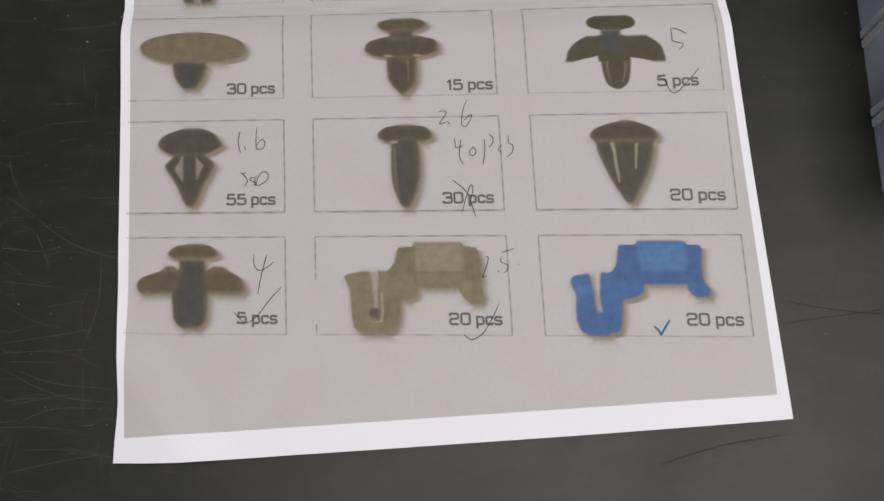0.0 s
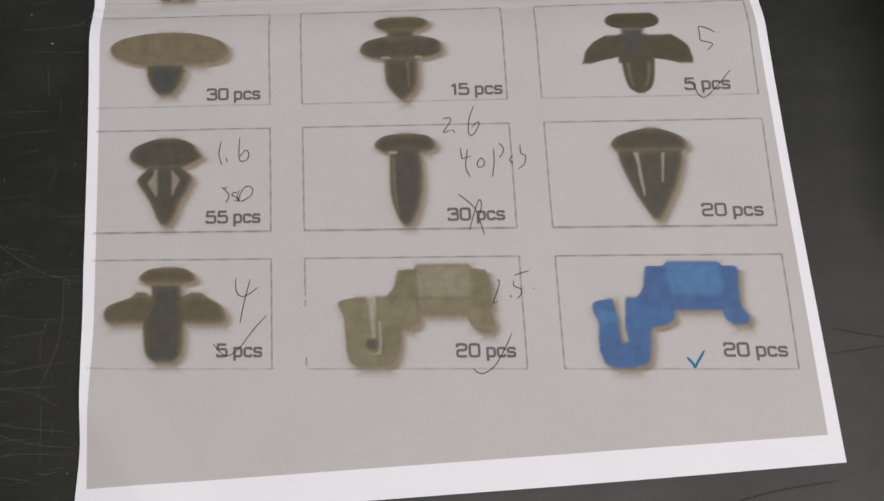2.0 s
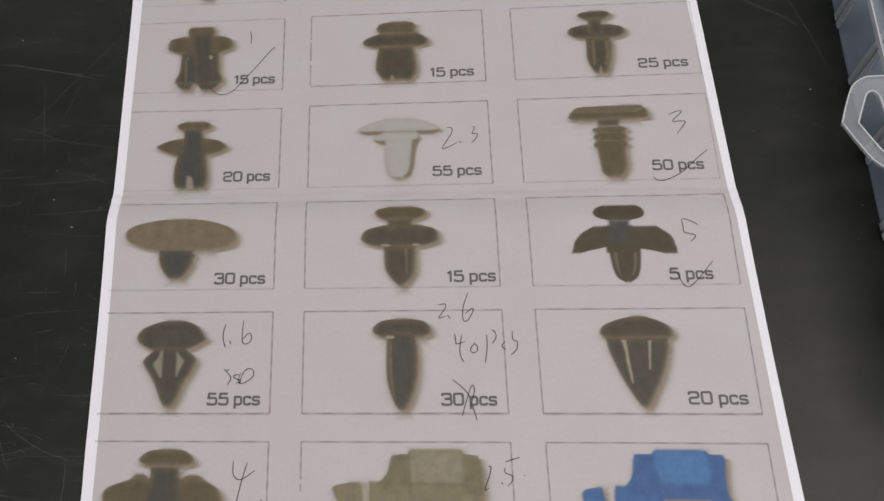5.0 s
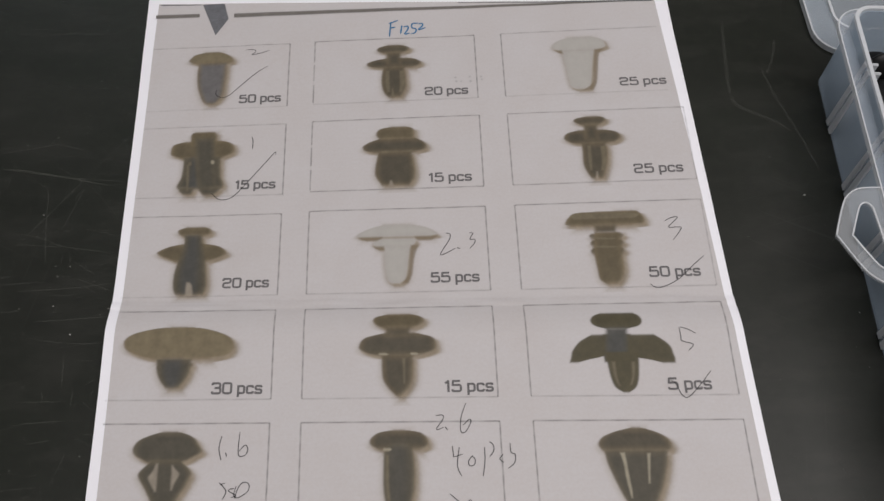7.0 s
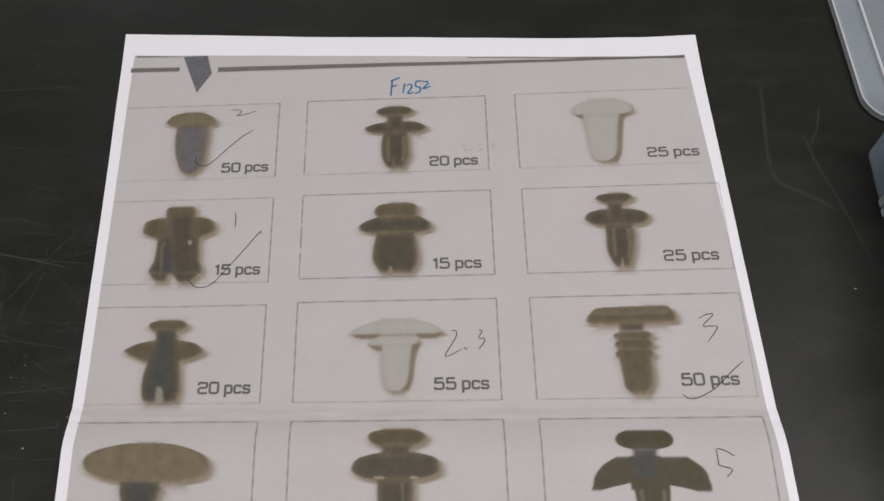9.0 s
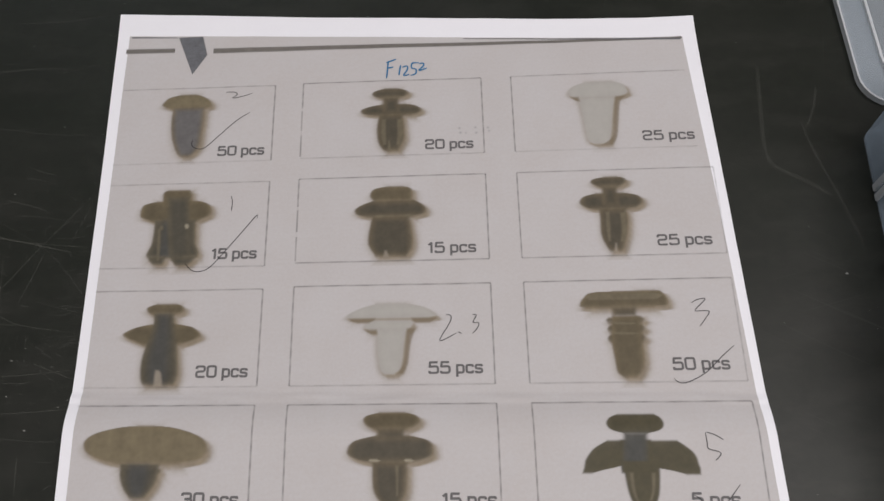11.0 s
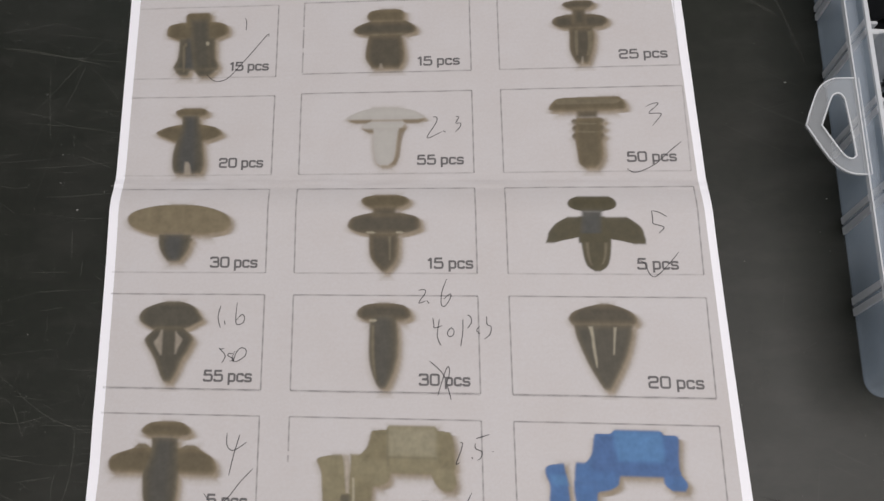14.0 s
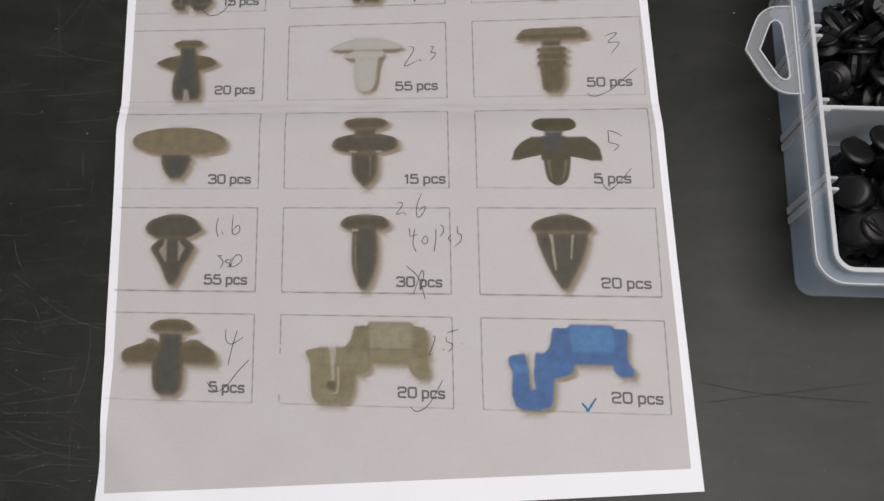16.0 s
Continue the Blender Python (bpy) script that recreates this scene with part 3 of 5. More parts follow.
# toner colours: body, and the deeper tone towards the middle of a piece
TONER = {"brown": ((0.142, 0.112, 0.066), (0.094, 0.078, 0.048)), "mid": ((0.125, 0.099, 0.060), (0.058, 0.053, 0.040)), "tan": ((0.160, 0.130, 0.080), (0.165, 0.138, 0.086)),
         "dark": ((0.102, 0.088, 0.058), (0.062, 0.058, 0.046)), "slate": ((0.140, 0.112, 0.070), (0.118, 0.120, 0.132)), "flat": ((0.070, 0.061, 0.033), (0.064, 0.056, 0.031)),
         "core": ((0.066, 0.064, 0.053), (0.056, 0.058, 0.055)), "pale": ((0.368, 0.356, 0.334), (0.392, 0.383, 0.362)), "paper": ((0.30, 0.265, 0.215), (0.40, 0.37, 0.33)), "shine": ((0.36, 0.33, 0.25), (0.46, 0.43, 0.36)),
         "glow": ((0.150, 0.128, 0.085), (0.17, 0.145, 0.10)), "shade": ((0.165, 0.130, 0.085), (0.165, 0.130, 0.085)), "stray": ((0.26, 0.26, 0.27), (0.20, 0.20, 0.21)), "seam": ((0.05, 0.048, 0.042), (0.045, 0.043, 0.04)),
         "olive": ((0.185, 0.162, 0.098), (0.205, 0.183, 0.112)), "olive_light": ((0.228, 0.208, 0.140), (0.245, 0.226, 0.156)), "olive_deep": ((0.138, 0.117, 0.066), (0.133, 0.113, 0.066)),
         "blue_deep": ((0.050, 0.100, 0.240), (0.048, 0.097, 0.240)), "blue": ((0.056, 0.124, 0.278), (0.054, 0.131, 0.302)), "blue_light": ((0.068, 0.170, 0.350), (0.073, 0.178, 0.360))}
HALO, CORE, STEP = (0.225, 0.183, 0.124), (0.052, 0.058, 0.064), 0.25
SOLID = ("brown", "mid", "tan", "dark", "slate", "flat", "pale", "plain")
pieces = {}


def blot(cell, name, ink, rows):
    """Notes one piece of a printed clip: rows of (height, left, right) in millimetres from the panel's lower corner."""
    pieces.setdefault(cell, []).append((name, ink, rows))


def cover(rows, uu, vv, soft, shift=(0.0, 0.0), inset=0.0):
    """How far each spot of the page lies inside a piece, from 0 outside to 1, over a rim of the given softness."""
    line = np.array(smooth_line(rows, 6))
    line = line[np.argsort(line[:, 0])]
    v, u = vv - shift[1], uu - shift[0]
    left, right = np.interp(v, line[:, 0], line[:, 1]), np.interp(v, line[:, 0], line[:, 2])
    d = np.minimum(np.minimum(u - left, right - u), np.minimum(line[-1, 0] - v, v - line[0, 0])) - inset
    s = np.clip(d / soft + 0.5, 0, 1)
    return s * s * (3 - 2 * s)


def print_clip(cell):
    """One printed clip: a fine sheet of toner that lies on the page."""
    mine = pieces[cell]
    every = np.array([r for _, _, rows in mine for r in rows])
    us = np.arange(every[:, 1].min() - 2.2, every[:, 2].max() + 3.4, STEP)
    vs = np.arange(every[:, 0].min() - 3.0, every[:, 0].max() + 2.0, STEP)
    uu, vv = np.meshgrid(us, vs)
    colour, alpha = np.zeros((*uu.shape, 3)) + HALO, np.zeros(uu.shape)
    white = mine[0][1] == "pale"

    def lay(tone, a):
        nonlocal colour, alpha
        total = a + alpha * (1 - a)
        keep = np.where(total > 1e-6, a / np.maximum(total, 1e-6), 1.0)[..., None]
        colour, alpha = np.array(tone) * keep + colour * (1 - keep), total

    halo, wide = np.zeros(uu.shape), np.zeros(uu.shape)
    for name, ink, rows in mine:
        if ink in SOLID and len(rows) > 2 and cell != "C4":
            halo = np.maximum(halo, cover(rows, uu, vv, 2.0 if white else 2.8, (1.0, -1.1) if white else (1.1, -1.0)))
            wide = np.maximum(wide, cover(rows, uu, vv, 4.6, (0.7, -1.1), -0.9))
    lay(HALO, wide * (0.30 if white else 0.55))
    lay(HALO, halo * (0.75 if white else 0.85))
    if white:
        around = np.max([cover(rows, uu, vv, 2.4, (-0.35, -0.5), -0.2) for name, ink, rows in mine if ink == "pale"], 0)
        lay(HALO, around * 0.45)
    for name, ink, rows in mine:
        kind = ink if ink not in ("plain", "light", "deep") else ("olive" if cell == "B6" else "blue") + {"plain": "", "light": "_light", "deep": "_deep"}[ink]
        thin = ink in ("shine", "glow", "seam", "stray", "shade")
        body, deep = TONER[kind]
        fill_in = cover(rows, uu, vv, 1.1 if ink == "shade" else 0.9 if thin else 2.2 if name == "neck" else 2.6 if ink == "deep" else 2.0 if ink == "light" else 1.0 if cell == "C4" else 1.2)
        if ink in SOLID and cell != "C4":
            fill_in = fill_in * cover(rows, uu, vv, 1.6 if white or ink == "plain" else 3.0, (-0.5, 0.6), -0.6 if white or ink == "plain" else -0.25)
        lay(body, fill_in * (0.22 if ink == "seam" else 0.75 if thin or name == "notch" else 0.5 if ink == "deep" else 0.97))
        lay(deep, cover(rows, uu, vv, 3.6 if ink == "mid" else 3.0, inset=1.0) * (0.0 if thin or ink == "deep" or name == "notch" else 0.8))
        if ink == "dark" and name == "stem" and cell not in ("C5", "B2"):
            half = [(h, l + 0.22 * (r - l), r - 0.30 * (r - l)) for h, l, r in rows]
            lay(CORE, cover(half, uu, vv, 3.0) * {"A3": 0.5, "A4": 0.55, "A2": 0.5, "A6": 0.3}.get(cell, 0.2))
    spots = np.array([[net(CELL_U[cell[0]] + u / 1000, CELL_V[cell[1]] + v / 1000) for u in us] for v in vs])
    edge = 0.018 * np.array([[noise.noise((u * 0.9, v * 0.9, 3.0)) for u in us] for v in vs])
    alpha = np.clip(alpha + edge * alpha * (1 - alpha) * 16, 0, 1)
    blotch = np.array([[noise.noise((u * 0.30, v * 0.34, 7.0)) + 0.6 * noise.noise((u * 0.85, v * 0.8, 5.0)) for u in us] for v in vs])
    colour = colour * (1 + (0.04 if white else 0.16) * blotch)[..., None]
    used = alpha > 0.004
    quad = used[:-1, :-1] | used[1:, :-1] | used[:-1, 1:] | used[1:, 1:]
    index = -np.ones(uu.shape, int)
    for j, i in zip(*np.nonzero(quad)):
        index[j:j + 2, i:i + 2] = 0
    where = np.argwhere(index == 0)
    index[where[:, 0], where[:, 1]] = np.arange(len(where))
    verts = [(*spots[j, i], sheet_z(*spots[j, i]) + 0.00016) for j, i in where]
    faces = [(int(index[j, i]), int(index[j, i + 1]), int(index[j + 1, i + 1]), int(index[j + 1, i])) for j, i in zip(*np.nonzero(quad))]
    me = bpy.data.meshes.new("clip_picture")
    me.from_pydata(verts, [], faces)
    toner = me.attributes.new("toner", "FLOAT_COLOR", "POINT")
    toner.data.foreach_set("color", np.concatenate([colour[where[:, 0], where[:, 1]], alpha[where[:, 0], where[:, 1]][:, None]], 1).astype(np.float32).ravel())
    for p in me.polygons:
        p.use_smooth = True
    me.materials.append(MAT["picture"])
    ob = new("clip_picture", me)
    ob.parent = panels[cell]
    ob["label"] = "printed picture of a " + KINDS[cell]


def stroke(cell, pen, pts):
    width = {"pen": 0.00039, "felt": 0.00074, "tick": 0.0009}[pen]
    line = [on_page(cell, *p) for p in smooth_line(pts, 7)]
    lift = next_layer(cell) + 0.00012
    part("pen_mark", ribbon_mesh(line, width, lambda x, y: sheet_z(x, y) + lift, False), MAT["pen" if pen == "pen" else "felt"], panels[cell],
         "black pen stroke" if pen == "pen" else "blue felt pen stroke")


# the page's squarish sans-serif: centre lines of each character in a box one unit high, corners rounded by the last number
GLYPHS = {
    "0": (0.78, [([(0.39, 0.93), (0.07, 0.93), (0.07, 0.07), (0.71, 0.07), (0.71, 0.93), (0.38, 0.93)], 0.2)]),
    "1": (0.42, [([(0.03, 0.73), (0.27, 0.92), (0.27, 0.0)], 0.02)]),
    "2": (0.78, [([(0.07, 0.72), (0.07, 0.93), (0.70, 0.93), (0.70, 0.52), (0.08, 0.50), (0.08, 0.07), (0.74, 0.07)], 0.17)]),
    "3": (0.78, [([(0.07, 0.76), (0.07, 0.93), (0.69, 0.93), (0.69, 0.53), (0.24, 0.53)], 0.16), ([(0.40, 0.53), (0.72, 0.53), (0.72, 0.07), (0.07, 0.07), (0.07, 0.24)], 0.17)]),
    "5": (0.78, [([(0.69, 0.93), (0.13, 0.93), (0.09, 0.50)], 0.015), ([(0.09, 0.58), (0.71, 0.60), (0.71, 0.07), (0.07, 0.07), (0.07, 0.24)], 0.18)]),
    "p": (0.62, [([(0.07, 0.74), (0.07, -0.27)], 0.02), ([(0.07, 0.67), (0.55, 0.67), (0.55, 0.07), (0.07, 0.07)], 0.17)]),
    "c": (0.60, [([(0.53, 0.51), (0.53, 0.67), (0.07, 0.67), (0.07, 0.07), (0.53, 0.07), (0.53, 0.23)], 0.17)]),
    "s": (0.60, [([(0.52, 0.54), (0.52, 0.67), (0.07, 0.67), (0.07, 0.38), (0.53, 0.36), (0.53, 0.07), (0.06, 0.07), (0.06, 0.20)], 0.13)])}


def round_corners(pts, r):
    """A run of straight pieces whose corners are turned as arcs."""
    out = [pts[0]]
    for a, b, c in zip(pts, pts[1:], pts[2:]):
        a, b, c = Vector(a), Vector(b), Vector(c)
        k = min(r, 0.48 * (a - b).length, 0.48 * (c - b).length)
        p, q = b + (a - b).normalized() * k, b + (c - b).normalized() * k
        for i in range(7):
            f = i / 6
            out.append(tuple(p * (1 - f) ** 2 + b * 2 * f * (1 - f) + q * f * f))
    return out + [pts[-1]]


def caption(cell, words, u, v, width, tall=3.95):
    """A printed count: squarish digits, a space, then the unit."""
    bm = bmesh.new()
    lift = next_layer(cell) + 0.0001
    whole = sum(0.34 if d == " " else GLYPHS[d][0] + 0.09 for d in words) - 0.09
    start = 0.0
    for n, d in enumerate(words):
        if d == " ":
            start += 0.34
            continue
        for k, (run, r) in enumerate(GLYPHS[d][1]):
            line = [on_page(cell, u + (start + a) / whole * width, v + b * tall) for a, b in round_corners(run, r)]
            ribbon_mesh(line, 0.225 * tall / 1000, lambda x, y: sheet_z(x, y) + lift + 0.000003 * k, False, False, bm)
        start += GLYPHS[d][0] + 0.09
    part("caption", bm, MAT["caption"], panels[cell], "printed count reading " + words)


# the page's rule and badge along its upper edge


def rule_mesh(spots, thick0, thick1, lift, edge=0.18):
    """A solid printed bar along some spots of the page that thins from one end to the other."""
    bm = bmesh.new()
    ink = bm.verts.layers.float.new("ink")
    last = None
    for n, (x, y) in enumerate(spots):
        w = thick0 + (thick1 - thick0) * n / (len(spots) - 1)
        row = []
        for k, f in ((-0.5 - edge, 0.0), (-0.5 + edge, 0.85), (0.1, 0.9), (0.5 - edge, 1.0), (0.5 + edge, 0.0)):
            p = bm.verts.new((x, y + k * w, sheet_z(x, y + k * w) + lift))
            p[ink] = f
            row.append(p)
        if last:
            for k in range(4):
                bm.faces.new((last[k], row[k], row[k + 1], last[k + 1]))
        last = row
    return bm


part("printed_rule", rule_mesh([net(-0.0735 + 0.1703 * n / 120, 0.2836 - 0.0021 * n / 120) for n in range(121)], 0.0021, 0.0009, 0.00016), MAT["rule"], sheet, "warm grey printed rule that thins to one end")
part("printed_rule", rule_mesh([net(-0.1045 + 0.0173 * n / 14, 0.2849 - 0.0004 * n / 14) for n in range(15)], 0.0019, 0.0018, 0.00016), MAT["rule"], sheet, "short warm grey printed rule")
part("printed_rule", rule_mesh([ground_xy(0.004 + 0.0055 * n, 0.9975) for n in range(16)], 0.0006, 0.0003, 0.00018), MAT["bar"], sheet, "thin slate printed line at the edge of the print")
part("printed_rule", rule_mesh([ground_xy(0.60 + 0.0132 * n, 0.9978) for n in range(31)], 0.0003, 0.0007, 0.00018), MAT["bar"], sheet, "thin slate printed line at the edge of the print")
bm = bmesh.new()
ink = bm.verts.layers.float.new("ink")
rows = []
for s in range(13):
    f = s / 12
    v = 0.2905 - 0.0174 * f
    l, r = -0.0862 + 0.0061 * f, -0.0777 + 0.0021 * min(1, f * 2) - (0.0045 * max(0, f - 0.5) * 2) ** 1.0
    row = []
    for k, g in ((-0.04, 0), (0.04, 1), (0.96, 1), (1.04, 0)):
        x, y = net(l + (r - l) * k, v)
        p = bm.verts.new((x, y, sheet_z(x, y) + 0.0002))
        p[ink] = g
        row.append(p)
    rows.append(row)
for a, b in zip(rows, rows[1:]):
    for k in range(3):
        bm.faces.new((a[k], a[k + 1], b[k + 1], b[k]))
part("printed_badge", bm, MAT["bar"], sheet, "slate grey slanted printed shape")


def smudge(cell, u, v, size):
    """A small grey blot of stray toner."""
    rows = [(v + size * math.cos(a), u - size * math.sin(a), u + size * math.sin(a)) for a in (0.3, 0.9, 1.57, 2.2, 2.8)]
    pieces.setdefault(cell, []).append(("smudge", "stray", rows))


def print_pictures():
    blot('A1', "head", "tan", [(28.7, 30.7, 35.4), (27.5, 26.5, 38.4), (25.6, 24.8, 40.6), (23.9, 24.2, 41.5), (22.6, 26.9, 40.9), (22.0, 28.4, 39.3)])
    blot('A1', "stem", "slate", [(23.0, 28.1, 39.2), (17.2, 27.9, 39.2), (11.4, 28.4, 38.9), (6.8, 29.6, 38.6), (3.4, 31.0, 37.0), (1.8, 32.6, 34.9)])
    blot('B1', "head", "mid", [(28.4, 28.7, 33.0), (27.3, 25.2, 36.5), (25.9, 24.2, 37.1), (24.6, 25.7, 36.0), (24.0, 27.8, 33.9)])
    blot('B1', "collar", "mid", [(21.6, 28.0, 35.6), (20.9, 24.0, 39.0), (19.8, 21.0, 40.9), (18.8, 20.3, 41.6), (17.4, 21.4, 40.9), (16.4, 26.1, 38.1)])
    blot('B1', "neck", "mid", [(24.6, 28.0, 33.9), (17.2, 27.7, 34.2)])
    blot('B1', "stem", "mid", [(17.2, 26.8, 35.2), (12.0, 26.0, 35.5), (7.0, 26.2, 35.7), (4.0, 27.1, 34.6), (1.7, 28.8, 33.4)])
    blot('B1', "notch", "glow", [(6.2, 29.9, 30.5), (1.8, 29.8, 31.0)])
    blot('C1', "head", "pale", [(28.2, 27.0, 35.8), (26.6, 22.4, 40.1), (24.2, 20.3, 41.3), (22.4, 20.6, 41.3), (21.0, 22.9, 38.0)])
    blot('C1', "stem", "pale", [(21.4, 23.4, 36.6), (13.8, 24.3, 35.2), (7.0, 24.9, 34.2), (3.2, 25.7, 33.3), (1.8, 28.0, 32.7)])
    blot('A2', "collar", "brown", [(24.5, 26.4, 39.4), (23.4, 22.5, 42.9), (21.9, 21.4, 44.2), (19.8, 21.2, 44.6), (18.2, 21.6, 43.9), (17.2, 24.1, 41.9), (16.1, 26.0, 40.1)])
    blot('A2', "head", "brown", [(28.8, 29.7, 36.6), (27.8, 28.1, 37.5), (24.8, 28.1, 37.8), (22.2, 28.2, 37.9)])
    blot('A2', "stem", "dark", [(17.2, 26.2, 39.8), (11.4, 26.2, 40.1), (7.8, 25.9, 40.4), (5.8, 25.2, 41.2), (4.2, 24.7, 41.6), (2.8, 25.2, 41.2)])
    blot('A2', "foot", "dark", [(3.4, 25.4, 31.2), (1.8, 25.9, 31.0), (0.2, 27.4, 30.2)])
    blot('A2', "foot", "dark", [(3.4, 32.6, 41.0), (1.8, 33.0, 40.4), (-0.3, 34.6, 38.2)])
    blot('A2', "neck", "dark", [(26.0, 29.7, 36.8), (15.0, 30.4, 38.1), (2.9, 32.2, 39.1)])
    blot('B2', "collar", "mid", [(22.6, 25.2, 38.4), (21.2, 21.5, 40.9), (19.5, 19.1, 42.4), (18.0, 19.0, 42.6), (16.9, 20.3, 41.8), (16.0, 24.0, 38.3)])
    blot('B2', "head", "brown", [(28.0, 29.6, 34.6), (27.0, 25.2, 37.8), (24.8, 23.9, 38.2), (23.4, 24.3, 38.2), (22.1, 25.8, 37.8)])
    blot('B2', "stem", "mid", [(16.5, 24.8, 37.1), (13.0, 24.0, 37.6), (9.5, 23.5, 38.1), (6.7, 23.4, 38.2), (4.7, 24.1, 37.9), (2.6, 25.4, 37.0), (1.4, 26.0, 35.8)])
    blot('B2', "notch", "paper", [(3.8, 28.9, 29.4), (1.3, 28.4, 30.4)])
    blot('C2', "head", "mid", [(29.2, 29.7, 33.8), (28.4, 25.8, 36.7), (27.1, 24.7, 37.1), (26.0, 26.0, 36.1), (25.0, 28.2, 34.0)])
    blot('C2', "collar", "mid", [(23.0, 26.4, 35.2), (21.8, 21.9, 40.4), (19.8, 20.5, 41.8), (18.4, 21.2, 41.3), (17.0, 23.8, 39.2), (16.5, 26.4, 36.5)])
    blot('C2', "neck", "mid", [(25.6, 28.5, 33.9), (17.6, 27.9, 33.9)])
    blot('C2', "stem", "mid", [(17.2, 26.8, 35.9), (13.2, 26.8, 36.3), (8.0, 26.6, 35.6), (4.4, 27.6, 34.5), (2.2, 28.7, 33.7), (1.4, 29.1, 32.9)])
    blot('C2', "notch", "paper", [(4.4, 31.1, 31.4), (1.4, 30.4, 31.5)])
    blot('A3', "head", "brown", [(28.2, 30.2, 36.2), (27.2, 27.5, 38.5), (26.1, 27.0, 38.9), (25.0, 27.8, 38.4), (24.2, 29.0, 36.6)])
    blot('A3', "collar", "brown", [(21.2, 28.9, 36.8), (20.1, 24.4, 41.7), (18.6, 21.4, 43.7), (17.6, 20.5, 44.5), (16.5, 21.6, 44.5), (15.2, 24.5, 42.1), (13.8, 27.4, 38.3)])
    blot('A3', "stem", "dark", [(24.8, 29.4, 35.9), (20.8, 29.6, 36.4), (15.2, 28.4, 37.5), (9.6, 27.2, 38.3), (4.6, 27.2, 38.8), (1.6, 27.9, 38.3), (0.6, 28.8, 37.6)])
    blot('A3', "notch", "paper", [(5.6, 31.9, 32.7), (4.4, 31.7, 33.6), (0.4, 31.8, 34.4)])
    blot('B3', "head", "pale", [(27.0, 27.0, 35.5), (25.6, 21.8, 41.5), (23.4, 17.6, 44.9), (22.2, 17.1, 45.6), (21.7, 18.5, 43.2)])
    blot('B3', "collar", "pale", [(21.3, 24.9, 37.2), (20.2, 23.2, 38.0), (18.8, 22.8, 37.6), (17.4, 24.5, 35.9)])
    blot('B3', "stem", "pale", [(18.3, 26.6, 35.9), (12.5, 26.6, 35.2), (7.2, 27.1, 34.6), (4.6, 27.8, 33.8), (3.2, 29.2, 32.1)])
    blot('C3', "head", "brown", [(29.8, 36.4, 41.8), (29.4, 22.2, 44.0), (27.4, 18.7, 45.6), (25.5, 17.5, 46.0), (24.2, 17.7, 45.2), (23.8, 20.4, 41.1)])
    blot('C3', "neck", "mid", [(24.3, 27.6, 35.7), (20.8, 27.5, 35.4)])
    blot('C3', "rib", "mid", [(20.8, 26.4, 37.0), (19.9, 25.4, 37.8), (18.7, 26.2, 36.7)])
    blot('C3', "rib", "mid", [(18.3, 26.5, 36.7), (17.0, 25.5, 37.6), (15.6, 26.2, 36.5)])
    blot('C3', "rib", "mid", [(15.3, 26.4, 36.5), (13.9, 25.3, 37.4), (12.4, 26.1, 36.4)])
    blot('C3', "stem", "brown", [(21.3, 27.5, 36.7), (13.0, 26.5, 36.4), (6.6, 26.9, 36.4), (3.0, 27.4, 35.1), (1.2, 29.7, 33.2)])
    blot('A4', "head", "tan", [(25.5, 29.4, 34.4), (24.9, 24.0, 39.6), (23.4, 18.2, 44.9), (21.5, 15.1, 48.8), (19.2, 14.4, 50.3), (16.9, 16.0, 50.1), (15.0, 20.2, 48.2), (13.8, 24.8, 42.4)])
    blot('A4', "stem", "dark", [(14.0, 25.6, 37.0), (11.0, 25.6, 36.9), (8.5, 26.2, 36.3), (6.2, 27.4, 35.1), (4.0, 29.2, 33.4)])
    blot('B4', "head", "brown", [(29.4, 27.8, 35.0), (28.2, 23.6, 38.9), (26.4, 22.8, 39.8), (24.8, 24.2, 38.5), (23.6, 26.9, 35.8)])
    blot('B4', "collar", "mid", [(22.2, 26.9, 36.1), (20.5, 20.2, 42.5), (17.8, 18.2, 43.6), (16.0, 18.9, 43.2), (14.5, 22.5, 39.1), (13.8, 26.8, 35.6)])
    blot('B4', "neck", "mid", [(24.4, 26.9, 35.3), (20.6, 26.9, 35.2)])
    blot('B4', "stem", "mid", [(14.5, 25.6, 36.0), (7.0, 25.8, 35.8), (3.4, 27.6, 34.5), (0.3, 30.5, 31.6)])
    blot('C4', "head", "flat", [(28.2, 25.5, 36.4), (27.2, 23.0, 38.1), (25.6, 21.8, 39.0), (24.0, 22.3, 38.6), (23.0, 24.1, 36.9), (22.3, 27.0, 33.7)])
    blot('C4', "wing", "flat", [(20.3, 21.6, 27.7), (19.0, 19.0, 27.5), (17.6, 16.9, 27.3), (15.0, 14.8, 27.0), (13.6, 14.3, 26.5), (12.6, 14.1, 23.2), (11.9, 13.8, 19.6), (11.0, 13.5, 16.4)])
    blot('C4', "wing", "flat", [(20.2, 32.3, 42.3), (18.8, 32.1, 44.5), (17.0, 31.9, 46.7), (15.3, 31.7, 47.7), (13.4, 31.5, 48.1), (12.4, 36.0, 48.4), (11.6, 40.3, 48.4), (10.6, 44.2, 48.3)])
    blot('C4', "middle", "flat", [(20.4, 25.4, 34.5), (15.0, 24.8, 34.5), (11.1, 25.2, 35.4)])
    blot('C4', "neck", "core", [(22.6, 26.7, 33.7), (11.6, 25.4, 32.7)])
    blot('C4', "stem", "flat", [(14.4, 25.5, 36.4), (12.4, 25.7, 36.4), (6.3, 26.4, 35.7), (2.8, 27.6, 34.4), (1.0, 30.1, 31.9)])
